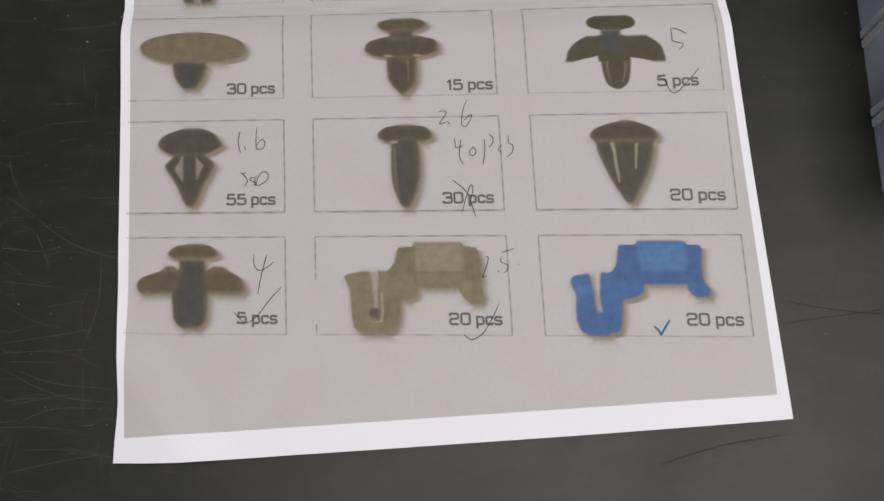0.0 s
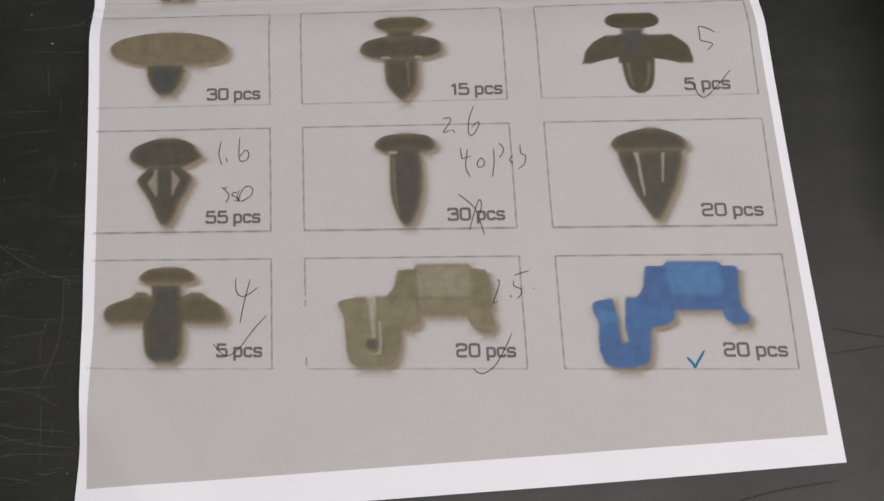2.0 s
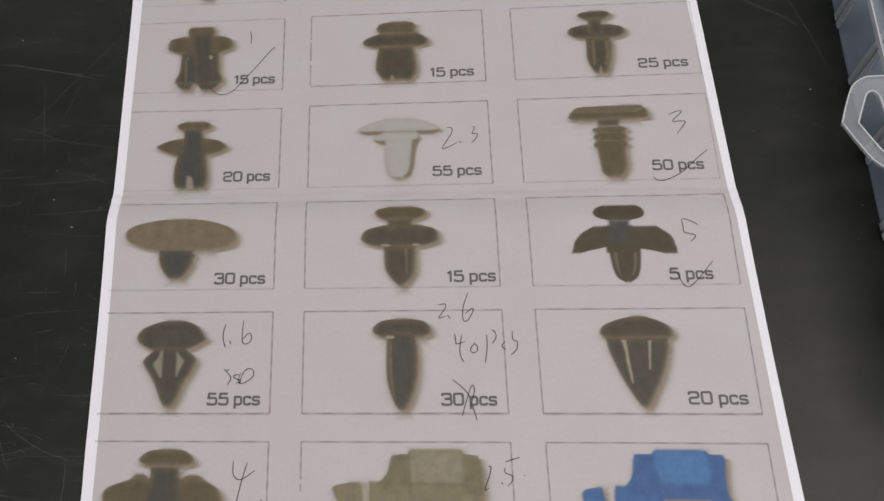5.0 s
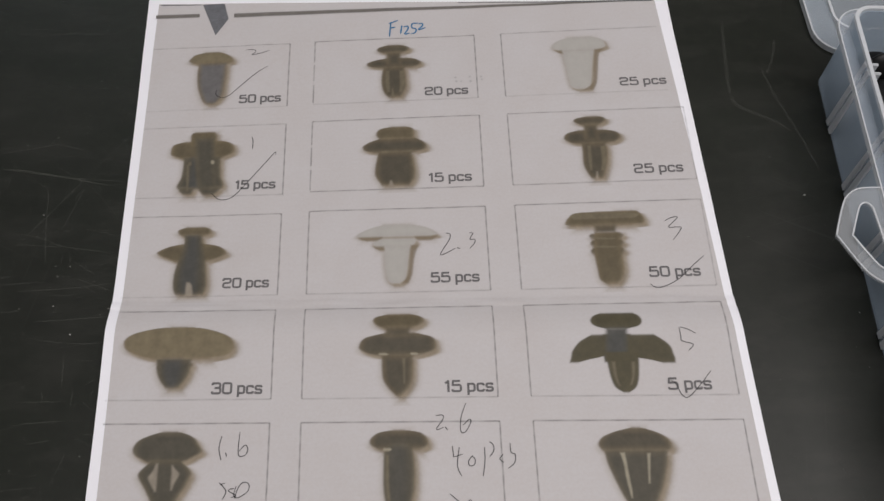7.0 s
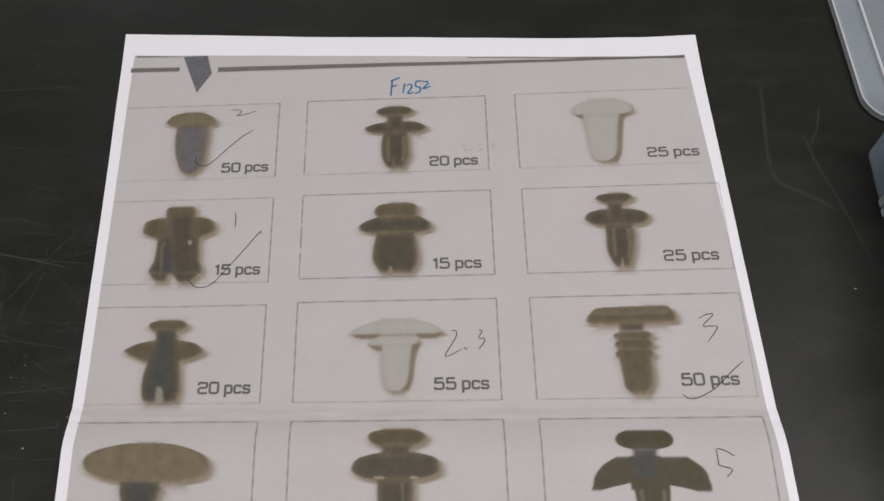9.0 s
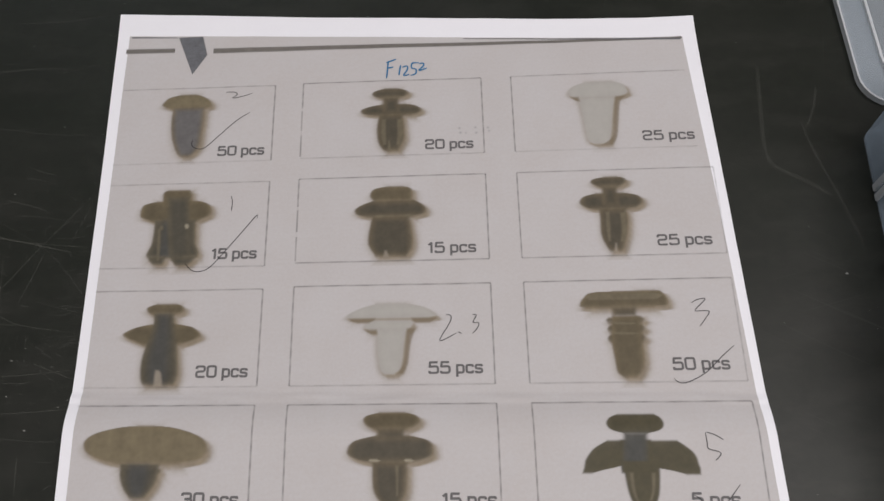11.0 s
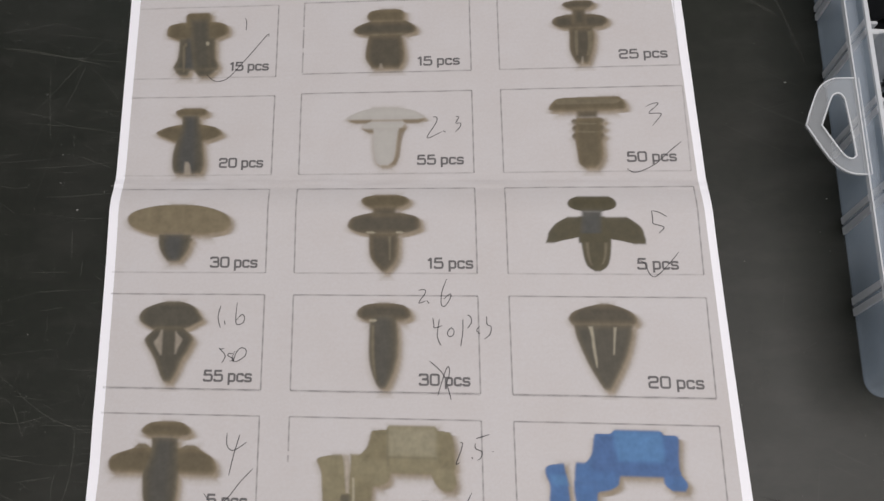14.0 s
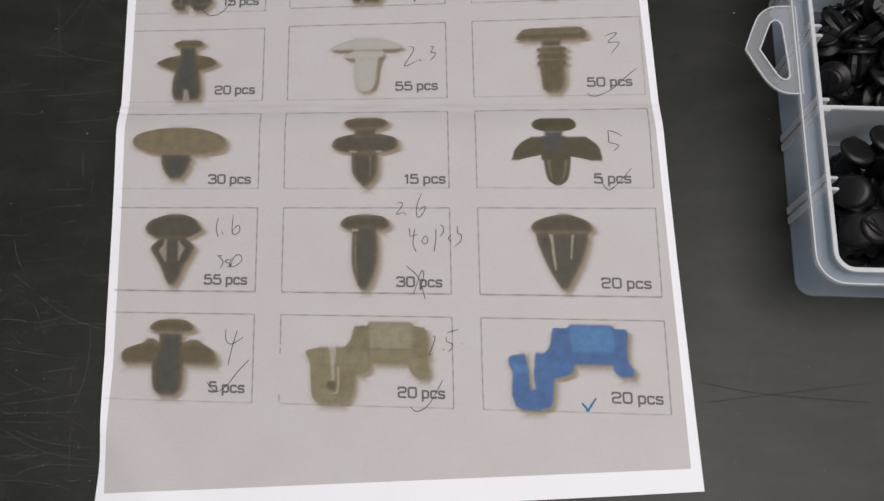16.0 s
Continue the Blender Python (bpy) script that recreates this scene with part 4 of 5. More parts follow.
    blot('A5', "head", "dark", [(30.4, 30.0, 34.2), (29.4, 26.4, 37.8), (27.8, 22.8, 40.2), (25.8, 21.1, 41.4), (23.8, 20.9, 42.6), (22.2, 22.3, 40.3), (20.8, 25.0, 37.9), (20.1, 26.5, 36.1)])
    blot('A5', "arrow", "dark", [(21.2, 27.4, 35.5), (18.9, 24.8, 38.5), (17.0, 23.3, 39.7), (15.6, 23.5, 39.4), (12.4, 25.5, 38.0), (9.2, 27.3, 36.2), (6.0, 28.6, 35.1), (3.4, 29.8, 33.9), (1.8, 31.0, 32.8)])
    blot('A5', "notch", "paper", [(20.1, 28.6, 29.1), (17.6, 27.6, 29.2), (15.7, 26.5, 29.2), (13.1, 27.8, 29.3), (11.5, 28.8, 29.2)])
    blot('A5', "notch", "paper", [(19.5, 33.5, 33.7), (18.2, 33.5, 34.8), (16.8, 33.6, 35.9), (14.3, 33.6, 34.8), (11.9, 33.7, 34.0)])
    blot('B5', "head", "mid", [(30.4, 29.3, 32.7), (29.6, 24.8, 37.5), (28.1, 22.4, 39.5), (26.3, 21.6, 40.2), (25.0, 22.6, 39.7), (23.9, 25.3, 37.2)])
    blot('B5', "stem", "dark", [(26.0, 27.8, 34.6), (23.6, 26.2, 35.3), (18.7, 25.9, 35.8), (12.9, 25.8, 35.7), (8.6, 26.3, 35.0), (5.2, 27.3, 33.9), (2.3, 28.5, 32.6), (0.9, 29.8, 31.5)])
    blot('C5', "stem", "dark", [(23.5, 21.6, 41.8), (20.2, 22.0, 41.3), (16.5, 23.2, 40.3), (12.9, 24.6, 39.0), (9.3, 26.2, 37.3), (5.7, 28.2, 35.2), (2.8, 30.0, 33.5), (1.7, 31.1, 32.5)])
    blot('C5', "head", "mid", [(30.7, 31.2, 33.6), (30.1, 28.6, 36.0), (29.2, 25.1, 38.8), (27.6, 21.4, 41.9), (25.4, 19.9, 43.3), (23.5, 21.0, 42.7), (23.0, 22.0, 40.7)])
    blot('C5', "gleam", "shine", [(22.8, 26.5, 27.9), (19.6, 27.2, 28.2), (15.2, 27.5, 28.5), (11.5, 28.0, 28.8), (9.3, 28.4, 28.7)])
    blot('C5', "gleam", "shine", [(22.6, 35.0, 36.0), (18.7, 34.7, 35.4), (13.6, 34.3, 34.7)])
    blot('A6', "head", "brown", [(30.4, 31.6, 35.0), (29.7, 27.6, 38.4), (28.2, 25.3, 40.4), (26.6, 24.6, 41.3), (25.6, 26.0, 40.2), (24.9, 28.0, 37.3)])
    blot('A6', "wing", "brown", [(21.6, 23.5, 41.9), (20.8, 21.3, 44.7), (19.0, 16.5, 48.1), (17.2, 14.9, 49.4), (15.4, 14.8, 49.9), (14.0, 15.5, 49.7), (13.2, 16.7, 48.7)])
    blot('A6', "wing", "brown", [(22.8, 24.2, 26.2), (22.0, 23.2, 27.6), (20.8, 22.0, 28.2)])
    blot('A6', "wing", "brown", [(22.6, 39.8, 42.2), (21.8, 38.2, 43.8), (20.6, 37.6, 45.2)])
    blot('A6', "stem", "dark", [(24.9, 28.2, 37.0), (21.9, 28.3, 37.1), (18.4, 27.8, 37.4), (13.0, 26.1, 37.8), (10.1, 26.2, 37.8), (6.7, 26.5, 37.6), (4.4, 27.0, 37.2), (2.8, 28.2, 36.2), (1.7, 30.0, 34.6)])
    blot('C6', "plate", "plain", [(30.7, 33.2, 47.2), (30.2, 32.2, 48.5), (29.5, 31.2, 49.0), (29.3, 26.8, 52.6), (28.0, 25.9, 53.7), (23.0, 24.8, 53.2), (20.0, 22.4, 53.1), (18.8, 20.7, 53.1), (17.0, 20.0, 53.3), (16.4, 20.0, 48.4)])
    blot('C6', "bridge", "plain", [(20.3, 19.8, 35.3), (19.0, 19.3, 34.5), (15.0, 18.9, 33.4), (13.3, 19.0, 32.8), (11.9, 19.2, 30.3), (11.0, 19.3, 26.2)])
    blot('C6', "foot", "plain", [(17.6, 47.9, 53.2), (14.9, 47.7, 55.3), (13.3, 48.9, 55.2), (12.3, 50.6, 54.4)])
    blot('C6', "prong", "plain", [(19.9, 14.5, 15.6), (19.3, 11.1, 15.9), (18.3, 9.7, 16.0), (16.3, 9.7, 16.3), (13.0, 10.9, 16.8), (8.4, 10.5, 17.2), (6.4, 10.6, 17.1), (4.8, 10.9, 17.0)])
    blot('C6', "hook", "plain", [(14.6, 18.8, 26.6), (11.7, 18.6, 26.2), (8.4, 18.9, 25.9), (7.4, 18.7, 25.8), (6.6, 16.0, 25.7), (6.1, 10.8, 25.6), (3.8, 11.0, 25.2), (1.2, 12.1, 24.2), (0.0, 15.0, 20.4)])
    blot('C6', "panel", "light", [(30.2, 32.8, 47.5), (26.4, 32.2, 48.6), (21.5, 33.3, 48.4), (21.1, 33.7, 47.7)])
    blot('B6', "plate", "plain", [(30.4, 33.0, 47.5), (29.9, 32.2, 48.2), (29.0, 31.6, 48.8), (28.7, 27.4, 52.4), (26.9, 26.6, 53.4), (23.6, 25.6, 54.0), (21.0, 23.3, 54.0), (20.0, 22.1, 54.0), (16.8, 22.0, 54.0), (15.2, 29.8, 49.6)])
    blot('B6', "bridge", "plain", [(21.0, 20.3, 32.7), (18.2, 20.2, 33.6), (14.9, 20.1, 33.3), (12.2, 20.0, 32.3), (11.0, 20.0, 29.7)])
    blot('B6', "foot", "plain", [(15.5, 46.6, 53.9), (12.8, 47.5, 54.4), (10.9, 49.0, 53.9), (10.1, 50.6, 52.9)])
    blot('B6', "prong", "plain", [(20.8, 14.9, 17.2), (19.5, 9.6, 18.5), (17.0, 10.1, 19.1), (14.2, 11.1, 19.3), (8.9, 11.4, 19.5)])
    blot('B6', "hook", "plain", [(10.2, 11.7, 27.0), (7.6, 11.6, 27.1), (4.3, 11.7, 26.5), (1.7, 12.7, 25.4), (0.4, 15.0, 22.7)])
    blot('B6', "shank", "plain", [(14.9, 20.2, 28.5), (10.2, 20.0, 27.4), (7.6, 18.8, 27.1), (5.6, 18.4, 26.8)])
    blot('B6', "web", "plain", [(14.9, 11.1, 19.2), (10.9, 11.3, 18.9), (8.3, 11.5, 20.4), (5.6, 11.6, 26.5)])
    blot('B6', "panel", "light", [(30.2, 32.6, 47.5), (28.2, 32.4, 48.0), (23.6, 32.2, 48.1), (20.8, 32.6, 48.1)])
    blot('B6', "foot", "plain", [(18.2, 45.8, 53.8), (14.8, 46.6, 54.0), (12.8, 47.6, 54.3)])
    blot('B6', "block", "deep", [(28.9, 27.4, 32.3), (23.6, 26.2, 32.2), (19.6, 24.8, 32.1)])
    blot('B6', "block", "deep", [(28.2, 48.9, 52.7), (23.5, 48.6, 53.7), (17.5, 48.1, 53.7)])
    blot('B6', "block", "deep", [(12.9, 22.5, 27.1), (8.9, 21.7, 27.0), (3.7, 19.0, 25.5)])
    blot('B6', "crease", "seam", [(29.6, 32.0, 32.6), (23.6, 31.9, 32.4), (17.5, 32.1, 32.7)])
    blot('B6', "gap", "paper", [(20.7, 17.7, 19.9), (16.9, 18.3, 19.9), (11.6, 18.7, 19.7), (8.9, 19.0, 19.9)])
    blot('B6', "gleam", "shine", [(13.6, 20.9, 21.4), (8.9, 21.0, 21.7), (5.0, 20.6, 21.5), (4.1, 18.7, 20.9)])
    blot('B6', "crease", "seam", [(20.8, 32.7, 47.9), (20.4, 32.6, 48.0), (20.0, 32.7, 47.9)])
    blot('B6', "slot", "dark", [(8.6, 17.7, 20.4), (7.6, 17.1, 20.7), (6.0, 17.2, 20.6), (5.0, 18.0, 19.7)])
    blot('C6', "block", "deep", [(29.0, 26.7, 32.2), (23.7, 25.8, 32.9), (17.6, 24.8, 33.3)])
    blot('C6', "block", "deep", [(29.0, 49.3, 53.4), (22.9, 48.7, 53.2), (16.9, 47.8, 52.7)])
    blot('C6', "block", "deep", [(20.6, 33.6, 48.3), (18.8, 33.1, 48.1), (16.9, 32.2, 47.8)])
    blot('C6', "block", "light", [(16.3, 11.2, 16.2), (14.3, 11.7, 16.7), (13.3, 12.3, 17.0)])
    blot('C6', "block", "deep", [(8.4, 11.5, 16.8), (5.1, 11.5, 24.9), (1.8, 12.5, 23.2)])
    blot('B4', "gleam", "shine", [(15.2, 25.0, 26.8), (14.8, 24.6, 27.9), (14.5, 25.2, 27.1)])
    blot('B4', "gleam", "shine", [(15.2, 35.4, 36.9), (14.8, 35.0, 37.7), (14.5, 35.5, 37.1)])
    blot('B4', "groove", "seam", [(13.8, 27.5, 28.0), (9.3, 27.5, 27.8), (4.2, 28.5, 28.7)])
    blot('B4', "groove", "glow", [(13.4, 32.3, 33.3), (9.2, 32.5, 33.3), (4.8, 32.6, 33.1)])
    blot('B3', "shadow", "shade", [(22.0, 17.6, 26.0), (21.2, 18.4, 25.6), (20.4, 20.6, 24.0)])
    blot('B3', "shadow", "shade", [(22.0, 37.4, 45.2), (21.2, 37.8, 44.6), (20.3, 38.6, 43.0)])
    blot('B3', "shadow", "shade", [(18.2, 22.6, 26.4), (17.4, 23.4, 26.6), (16.6, 24.8, 26.6)])
    blot('B3', "shadow", "shade", [(18.4, 36.0, 38.6), (13.0, 35.6, 37.0), (7.0, 34.8, 36.2), (3.6, 33.0, 34.8)])
    blot('C1', "shadow", "shade", [(21.6, 36.8, 40.4), (19.0, 36.4, 38.2), (12.0, 35.3, 37.0), (5.0, 34.2, 35.8), (1.6, 30.0, 34.0)])
    blot('C1', "shadow", "shade", [(21.8, 20.8, 23.6), (20.8, 21.8, 23.8), (20.0, 23.0, 24.0)])
    blot('A4', "rib", "dark", [(13.9, 26.0, 27.5), (13.4, 25.9, 27.6), (12.8, 26.2, 27.5)])
    blot('A4', "rib", "dark", [(12.4, 36.0, 37.2), (11.9, 36.0, 37.4), (11.4, 36.2, 37.2)])
    blot('A4', "rib", "dark", [(11.6, 25.9, 27.2), (11.1, 25.8, 27.5), (10.6, 26.2, 27.3)])
    blot('B5', "gleam", "shine", [(24.6, 26.2, 28.0), (24.1, 25.9, 28.5), (23.7, 26.3, 27.7)])
    blot('B5', "groove", "glow", [(22.4, 26.8, 27.6), (13.0, 26.7, 27.7), (4.4, 27.7, 28.4)])
    blot('B2', "gleam", "glow", [(17.0, 26.2, 29.3), (16.6, 25.9, 29.6), (16.2, 26.5, 28.7)])
    blot('B2', "gleam", "glow", [(17.1, 35.2, 37.1), (16.6, 34.9, 37.7), (16.3, 35.5, 36.8)])
    blot('A2', "gleam", "glow", [(15.1, 28.1, 28.9), (14.4, 28.0, 29.2), (13.5, 28.3, 29.1)])
    blot('A2', "gleam", "shine", [(15.5, 36.4, 37.1), (14.7, 36.2, 37.5), (13.8, 36.6, 37.2)])
    blot('A2', "groove", "glow", [(14.0, 27.6, 28.3), (8.0, 27.8, 28.8), (2.0, 28.4, 29.0)])
    blot('C3', "groove", "glow", [(19.3, 26.9, 29.8), (18.9, 26.6, 35.1), (18.5, 29.7, 33.3)])
    blot('C3', "groove", "glow", [(16.0, 27.0, 30.4), (15.6, 26.6, 35.2), (15.2, 29.4, 33.8)])
    blot('C3', "groove", "glow", [(28.9, 20.8, 41.7), (28.0, 19.8, 44.3), (26.8, 20.6, 42.3)])
    blot('C4', "groove", "glow", [(11.2, 27.3, 28.4), (6.3, 27.6, 28.6), (3.2, 28.7, 29.3)])
    blot('C4', "groove", "glow", [(11.1, 33.8, 34.9), (6.3, 33.4, 34.3), (3.5, 32.5, 33.1)])
    blot('C2', "groove", "glow", [(15.8, 28.9, 30.1), (9.6, 28.6, 29.9), (5.2, 28.8, 29.6)])
    blot('C2', "groove", "glow", [(15.6, 33.7, 35.4), (9.4, 33.6, 35.1), (5.0, 32.8, 34.0)])
    blot('B1', "groove", "glow", [(15.2, 27.7, 29.1), (9.1, 27.5, 29.1), (4.5, 28.1, 29.3)])
    blot('B1', "groove", "glow", [(15.0, 33.0, 34.5), (8.9, 33.1, 34.8), (4.4, 32.8, 33.8)])
    stroke('A1', "pen", [(45.9, 29.1), (48.9, 29.0), (49.8, 27.9), (48.4, 26.4), (51.7, 27.0), (55.2, 28.3)])
    stroke('A1', "pen", [(35.9, 9.0), (35.8, 6.7), (37.8, 5.2), (40.5, 5.8), (45.3, 11.0), (50.5, 16.6), (54.8, 19.9)])
    stroke('B1', "felt", [(29.9, 40.5), (29.3, 32.8)])
    stroke('B1', "felt", [(29.1, 39.7), (32.7, 41.3)])
    stroke('B1', "felt", [(29.5, 37.2), (31.7, 37.8)])
    stroke('B1', "felt", [(34.3, 38.6), (33.7, 34.0)])
    stroke('B1', "felt", [(34.9, 37.5), (36.5, 38.0), (36.7, 36.5), (35.4, 33.9), (37.4, 34.3)])
    stroke('B1', "felt", [(40.9, 39.4), (38.5, 39.2), (38.3, 37.1), (39.8, 36.4), (39.6, 34.5), (37.8, 33.8)])
    stroke('B1', "felt", [(40.9, 38.9), (42.3, 39.1), (42.5, 38.0), (40.9, 35.9), (43.7, 36.9)])
    stroke('A2', "pen", [(50.6, 25.8), (51.1, 23.5), (51.0, 20.1)])
    stroke('A2', "pen", [(37.5, 0.6), (39.8, -1.9), (42.5, -2.4), (45.7, -0.8), (50.6, 5.7), (56.2, 13.6), (59.4, 18.1), (59.7, 17.0)])
    stroke('B3', "pen", [(48.3, 22.8), (49.8, 22.5), (49.5, 20.2), (46.2, 14.2), (51.5, 16.6)])
    stroke('B3', "pen", [(52.0, 17.0), (53.1, 16.4)])
    stroke('B3', "pen", [(56.7, 22.7), (57.9, 22.4), (56.8, 20.1), (58.5, 19.9), (58.2, 18.3), (56.5, 16.3)])
    stroke('C3', "pen", [(53.1, 25.1), (55.5, 26.3), (57.8, 26.3), (54.1, 22.7), (56.8, 22.5), (58.5, 21.9), (54.9, 17.4)])
    stroke('C3', "pen", [(44.5, 1.0), (46.5, -0.4), (49.6, 0.1), (54.9, 2.8), (60.4, 7.6), (64.8, 11.1)])
    stroke('C4', "pen", [(51.1, 22.5), (51.3, 19.4), (51.5, 17.8), (55.0, 16.6), (53.2, 14.5)])
    stroke('C4', "pen", [(51.4, 22.5), (53.8, 21.8), (56.3, 20.3)])
    stroke('C4', "pen", [(45.8, 4.8), (47.4, 3.6), (48.8, 0.2), (50.8, -0.7), (54.8, 2.7), (59.5, 7.8)])
    stroke('A5', "pen", [(48.3, 28.8), (47.6, 24.8), (48.5, 21.1)])
    stroke('A5', "pen", [(49.8, 23.5), (50.1, 22.1)])
    stroke('A5', "pen", [(53.9, 30.1), (53.6, 25.0), (54.0, 22.4), (55.9, 22.7), (56.6, 24.6), (55.6, 25.8), (53.8, 23.7)])
    stroke('A5', "pen", [(48.4, 14.1), (50.3, 12.1), (50.6, 10.8), (49.6, 8.9)])
    stroke('A5', "pen", [(48.7, 13.5), (50.2, 13.9)])
    stroke('A5', "pen", [(53.1, 12.2), (51.9, 12.1), (51.6, 11.4), (53.7, 10.1), (52.2, 9.5)])
    stroke('A5', "pen", [(53.7, 13.0), (53.1, 10.1), (54.6, 9.5), (57.3, 11.4), (57.5, 13.6), (55.8, 14.1), (54.3, 12.4), (53.4, 9.2)])
    stroke('B5', "pen", [(42.7, 34.8), (44.8, 35.0), (44.9, 33.7), (42.7, 30.4), (45.1, 31.1)])
    stroke('B5', "pen", [(45.5, 31.3), (46.3, 30.1)])
    stroke('B5', "pen", [(52.4, 38.8), (50.7, 34.3), (50.4, 29.9), (51.8, 29.5), (53.6, 32.4), (53.4, 33.6), (51.2, 31.7)])
    stroke('B5', "pen", [(47.5, 25.2), (47.8, 22.7), (48.0, 21.8), (50.7, 22.6)])
    stroke('B5', "pen", [(49.7, 24.8), (48.9, 19.1), (50.1, 15.8)])
    stroke('B5', "pen", [(53.9, 22.2), (52.4, 20.4), (52.8, 19.0), (54.2, 19.3), (54.5, 21.0), (53.5, 21.9)])
    stroke('B5', "pen", [(57.6, 24.7), (57.5, 20.3), (56.7, 15.7)])
    stroke('B5', "pen", [(59.3, 26.4), (60.4, 25.3), (60.4, 23.5), (59.1, 21.7)])
    stroke('B5', "pen", [(63.3, 22.5), (62.2, 21.0), (63.3, 19.9)])
    stroke('B5', "pen", [(65.7, 25.9), (65.8, 23.1), (67.1, 22.3), (66.7, 19.8), (64.7, 18.1)])
    stroke('B5', "pen", [(46.2, 10.5), (50.6, 6.3), (52.3, 1.3), (53.2, -2.3)])
    stroke('B5', "pen", [(48.8, -0.8), (50.4, 4.2), (51.9, 8.2), (52.7, 8.3), (52.7, 6.2), (51.3, 1.7)])
    stroke('A6', "pen", [(52.7, 26.8), (52.8, 23.0), (54.4, 21.3), (56.6, 22.1), (59.2, 24.1)])
    stroke('A6', "pen", [(56.9, 26.5), (55.2, 20.0), (53.9, 13.3)])
    stroke('A6', "pen", [(46.2, 7.4), (48.5, 4.7), (50.5, 3.8), (53.8, 6.1), (57.7, 11.3), (61.6, 15.6)])
    stroke('B6', "pen", [(55.8, 25.5), (56.6, 25.3), (56.0, 22.8), (54.4, 18.9), (55.6, 19.3)])
    stroke('B6', "pen", [(59.5, 21.1), (59.8, 20.4)])
    stroke('B6', "pen", [(60.8, 25.4), (60.8, 23.8), (62.8, 22.8), (62.5, 21.1), (61.4, 20.1)])
    stroke('B6', "pen", [(61.0, 26.9), (65.5, 28.3)])
    stroke('B6', "pen", [(66.3, 23.1), (66.6, 22.9)])
    stroke('B6', "pen", [(47.4, 0.2), (48.9, -1.2), (50.9, -1.1), (53.9, 1.1), (57.2, 6.3), (59.2, 10.1)])
    stroke('C6', "tick", [(35.4, 3.2), (36.9, 1.6), (37.4, 0.5), (38.2, 1.6), (40.7, 5.1)])
    caption('A5', "55 pcs", 43.8, 2.5, 16.1)
    caption('B5', "30 pcs", 42.6, 2.3, 17.0)
    caption('C5', "20 pcs", 45.2, 2.8, 18.6)
    caption('A6', "5 pcs", 47.2, 3.4, 13.0)
    caption('B6', "20 pcs", 42.8, 3.2, 17.1)
    caption('C6', "20 pcs", 46.3, 3.4, 18.6)
    caption('A1', "50 pcs", 44.7, 2.0, 15.8)
    caption('B1', "20 pcs", 42.6, 2.1, 16.6)
    caption('C1', "25 pcs", 44.6, 2.9, 18.2)
    caption('A2', "15 pcs", 45.8, 2.0, 14.4)
    caption('B2', "15 pcs", 43.0, 2.5, 15.7)
    caption('C2', "25 pcs", 44.9, 3.2, 18.2)
    caption('A3', "20 pcs", 44.1, 3.0, 15.8)
    caption('B3', "55 pcs", 42.5, 3.4, 16.8)
    caption('C3', "50 pcs", 44.7, 3.6, 17.9)
    caption('A4', "30 pcs", 43.9, 1.8, 16.2)
    caption('B4', "15 pcs", 45.9, 1.7, 15.7)
    caption('C4', "5 pcs", 44.7, 1.7, 14.3)


print_pictures()
for u, v, size in ((54.6, 10.5, 0.35), (54.9, 8.6, 0.4), (56.8, 8.4, 0.25), (60.2, 10.6, 0.3), (60.4, 8.4, 0.4), (64.6, 10.4, 0.35), (64.9, 9.0, 0.3)):
    smudge("B1", u, v, size)
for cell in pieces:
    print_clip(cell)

# ---- the open organiser box with its lid and its clips ----
LONG, DEEP, TALL = 0.262, 0.1765, 0.0368
organiser = tagged(new("organiser_box"), "milky clear plastic organiser box, open, with black clips in its compartments", "box")
organiser.matrix_basis = pose(0.1466, 0.0674, 0, 0, 0, -3.9)
WALL = 0.0016
part("base", slab_mesh(round_rect(0.0005, 0.0005, LONG - 0.0005, DEEP - 0.0005, 0.006), 0.0002, 0.0018), MAT["milky_floor"], organiser, "milky floor of the box")
part("side_wall", ring_mesh(0, 0, LONG, DEEP, 0.0065, WALL, 0.0004, TALL - 0.0012, draft=0.0007), MAT["milky"], organiser, "milky clear wall")
part("rim", ring_mesh(-0.0003, -0.0003, LONG + 0.0003, DEEP + 0.0003, 0.0068, 0.0014, TALL - 0.0012, TALL), MAT["milky_edge"], organiser, "whitish upper rim")
part("flange", ring_mesh(-0.0040, -0.0028, LONG + 0.004, DEEP + 0.0028, 0.0095, 0.0038, 0.0305, 0.0318), MAT["milky_ledge"], organiser, "narrow ledge round the wall")
part("flange_edge", ring_mesh(-0.0045, -0.0033, LONG + 0.0045, DEEP + 0.0033, 0.0100, 0.0005, 0.0302, 0.0321), MAT["milky_edge"], organiser, "bright edge of the ledge")
tab = [(-0.003, 0.0664), (-0.0090, 0.0666), (-0.0128, 0.0684), (-0.0162, 0.0722), (-0.0217, 0.0826), (-0.0220, 0.0842), (-0.0180, 0.0948), (-0.0155, 0.0987), (-0.0120, 0.1010), (-0.0085, 0.1016), (-0.003, 0.1018)]
gap = [(-0.0172, 0.0836), (-0.0118, 0.0740), (-0.0094, 0.0719), (-0.0076, 0.0725), (-0.0072, 0.0752), (-0.0082, 0.0915), (-0.0088, 0.0945), (-0.0102, 0.0958), (-0.0120, 0.0952), (-0.0134, 0.0930)]


def rounded(loop):
    return smooth_line([*loop, loop[0]], 5)[:-1]


hang_tab = part("hang_tab", slab_mesh(smooth_line(tab, 4), 0.0302, 0.0318, rounded(gap)), MAT["milky_tab"], organiser, "milky pull tab with a hole")


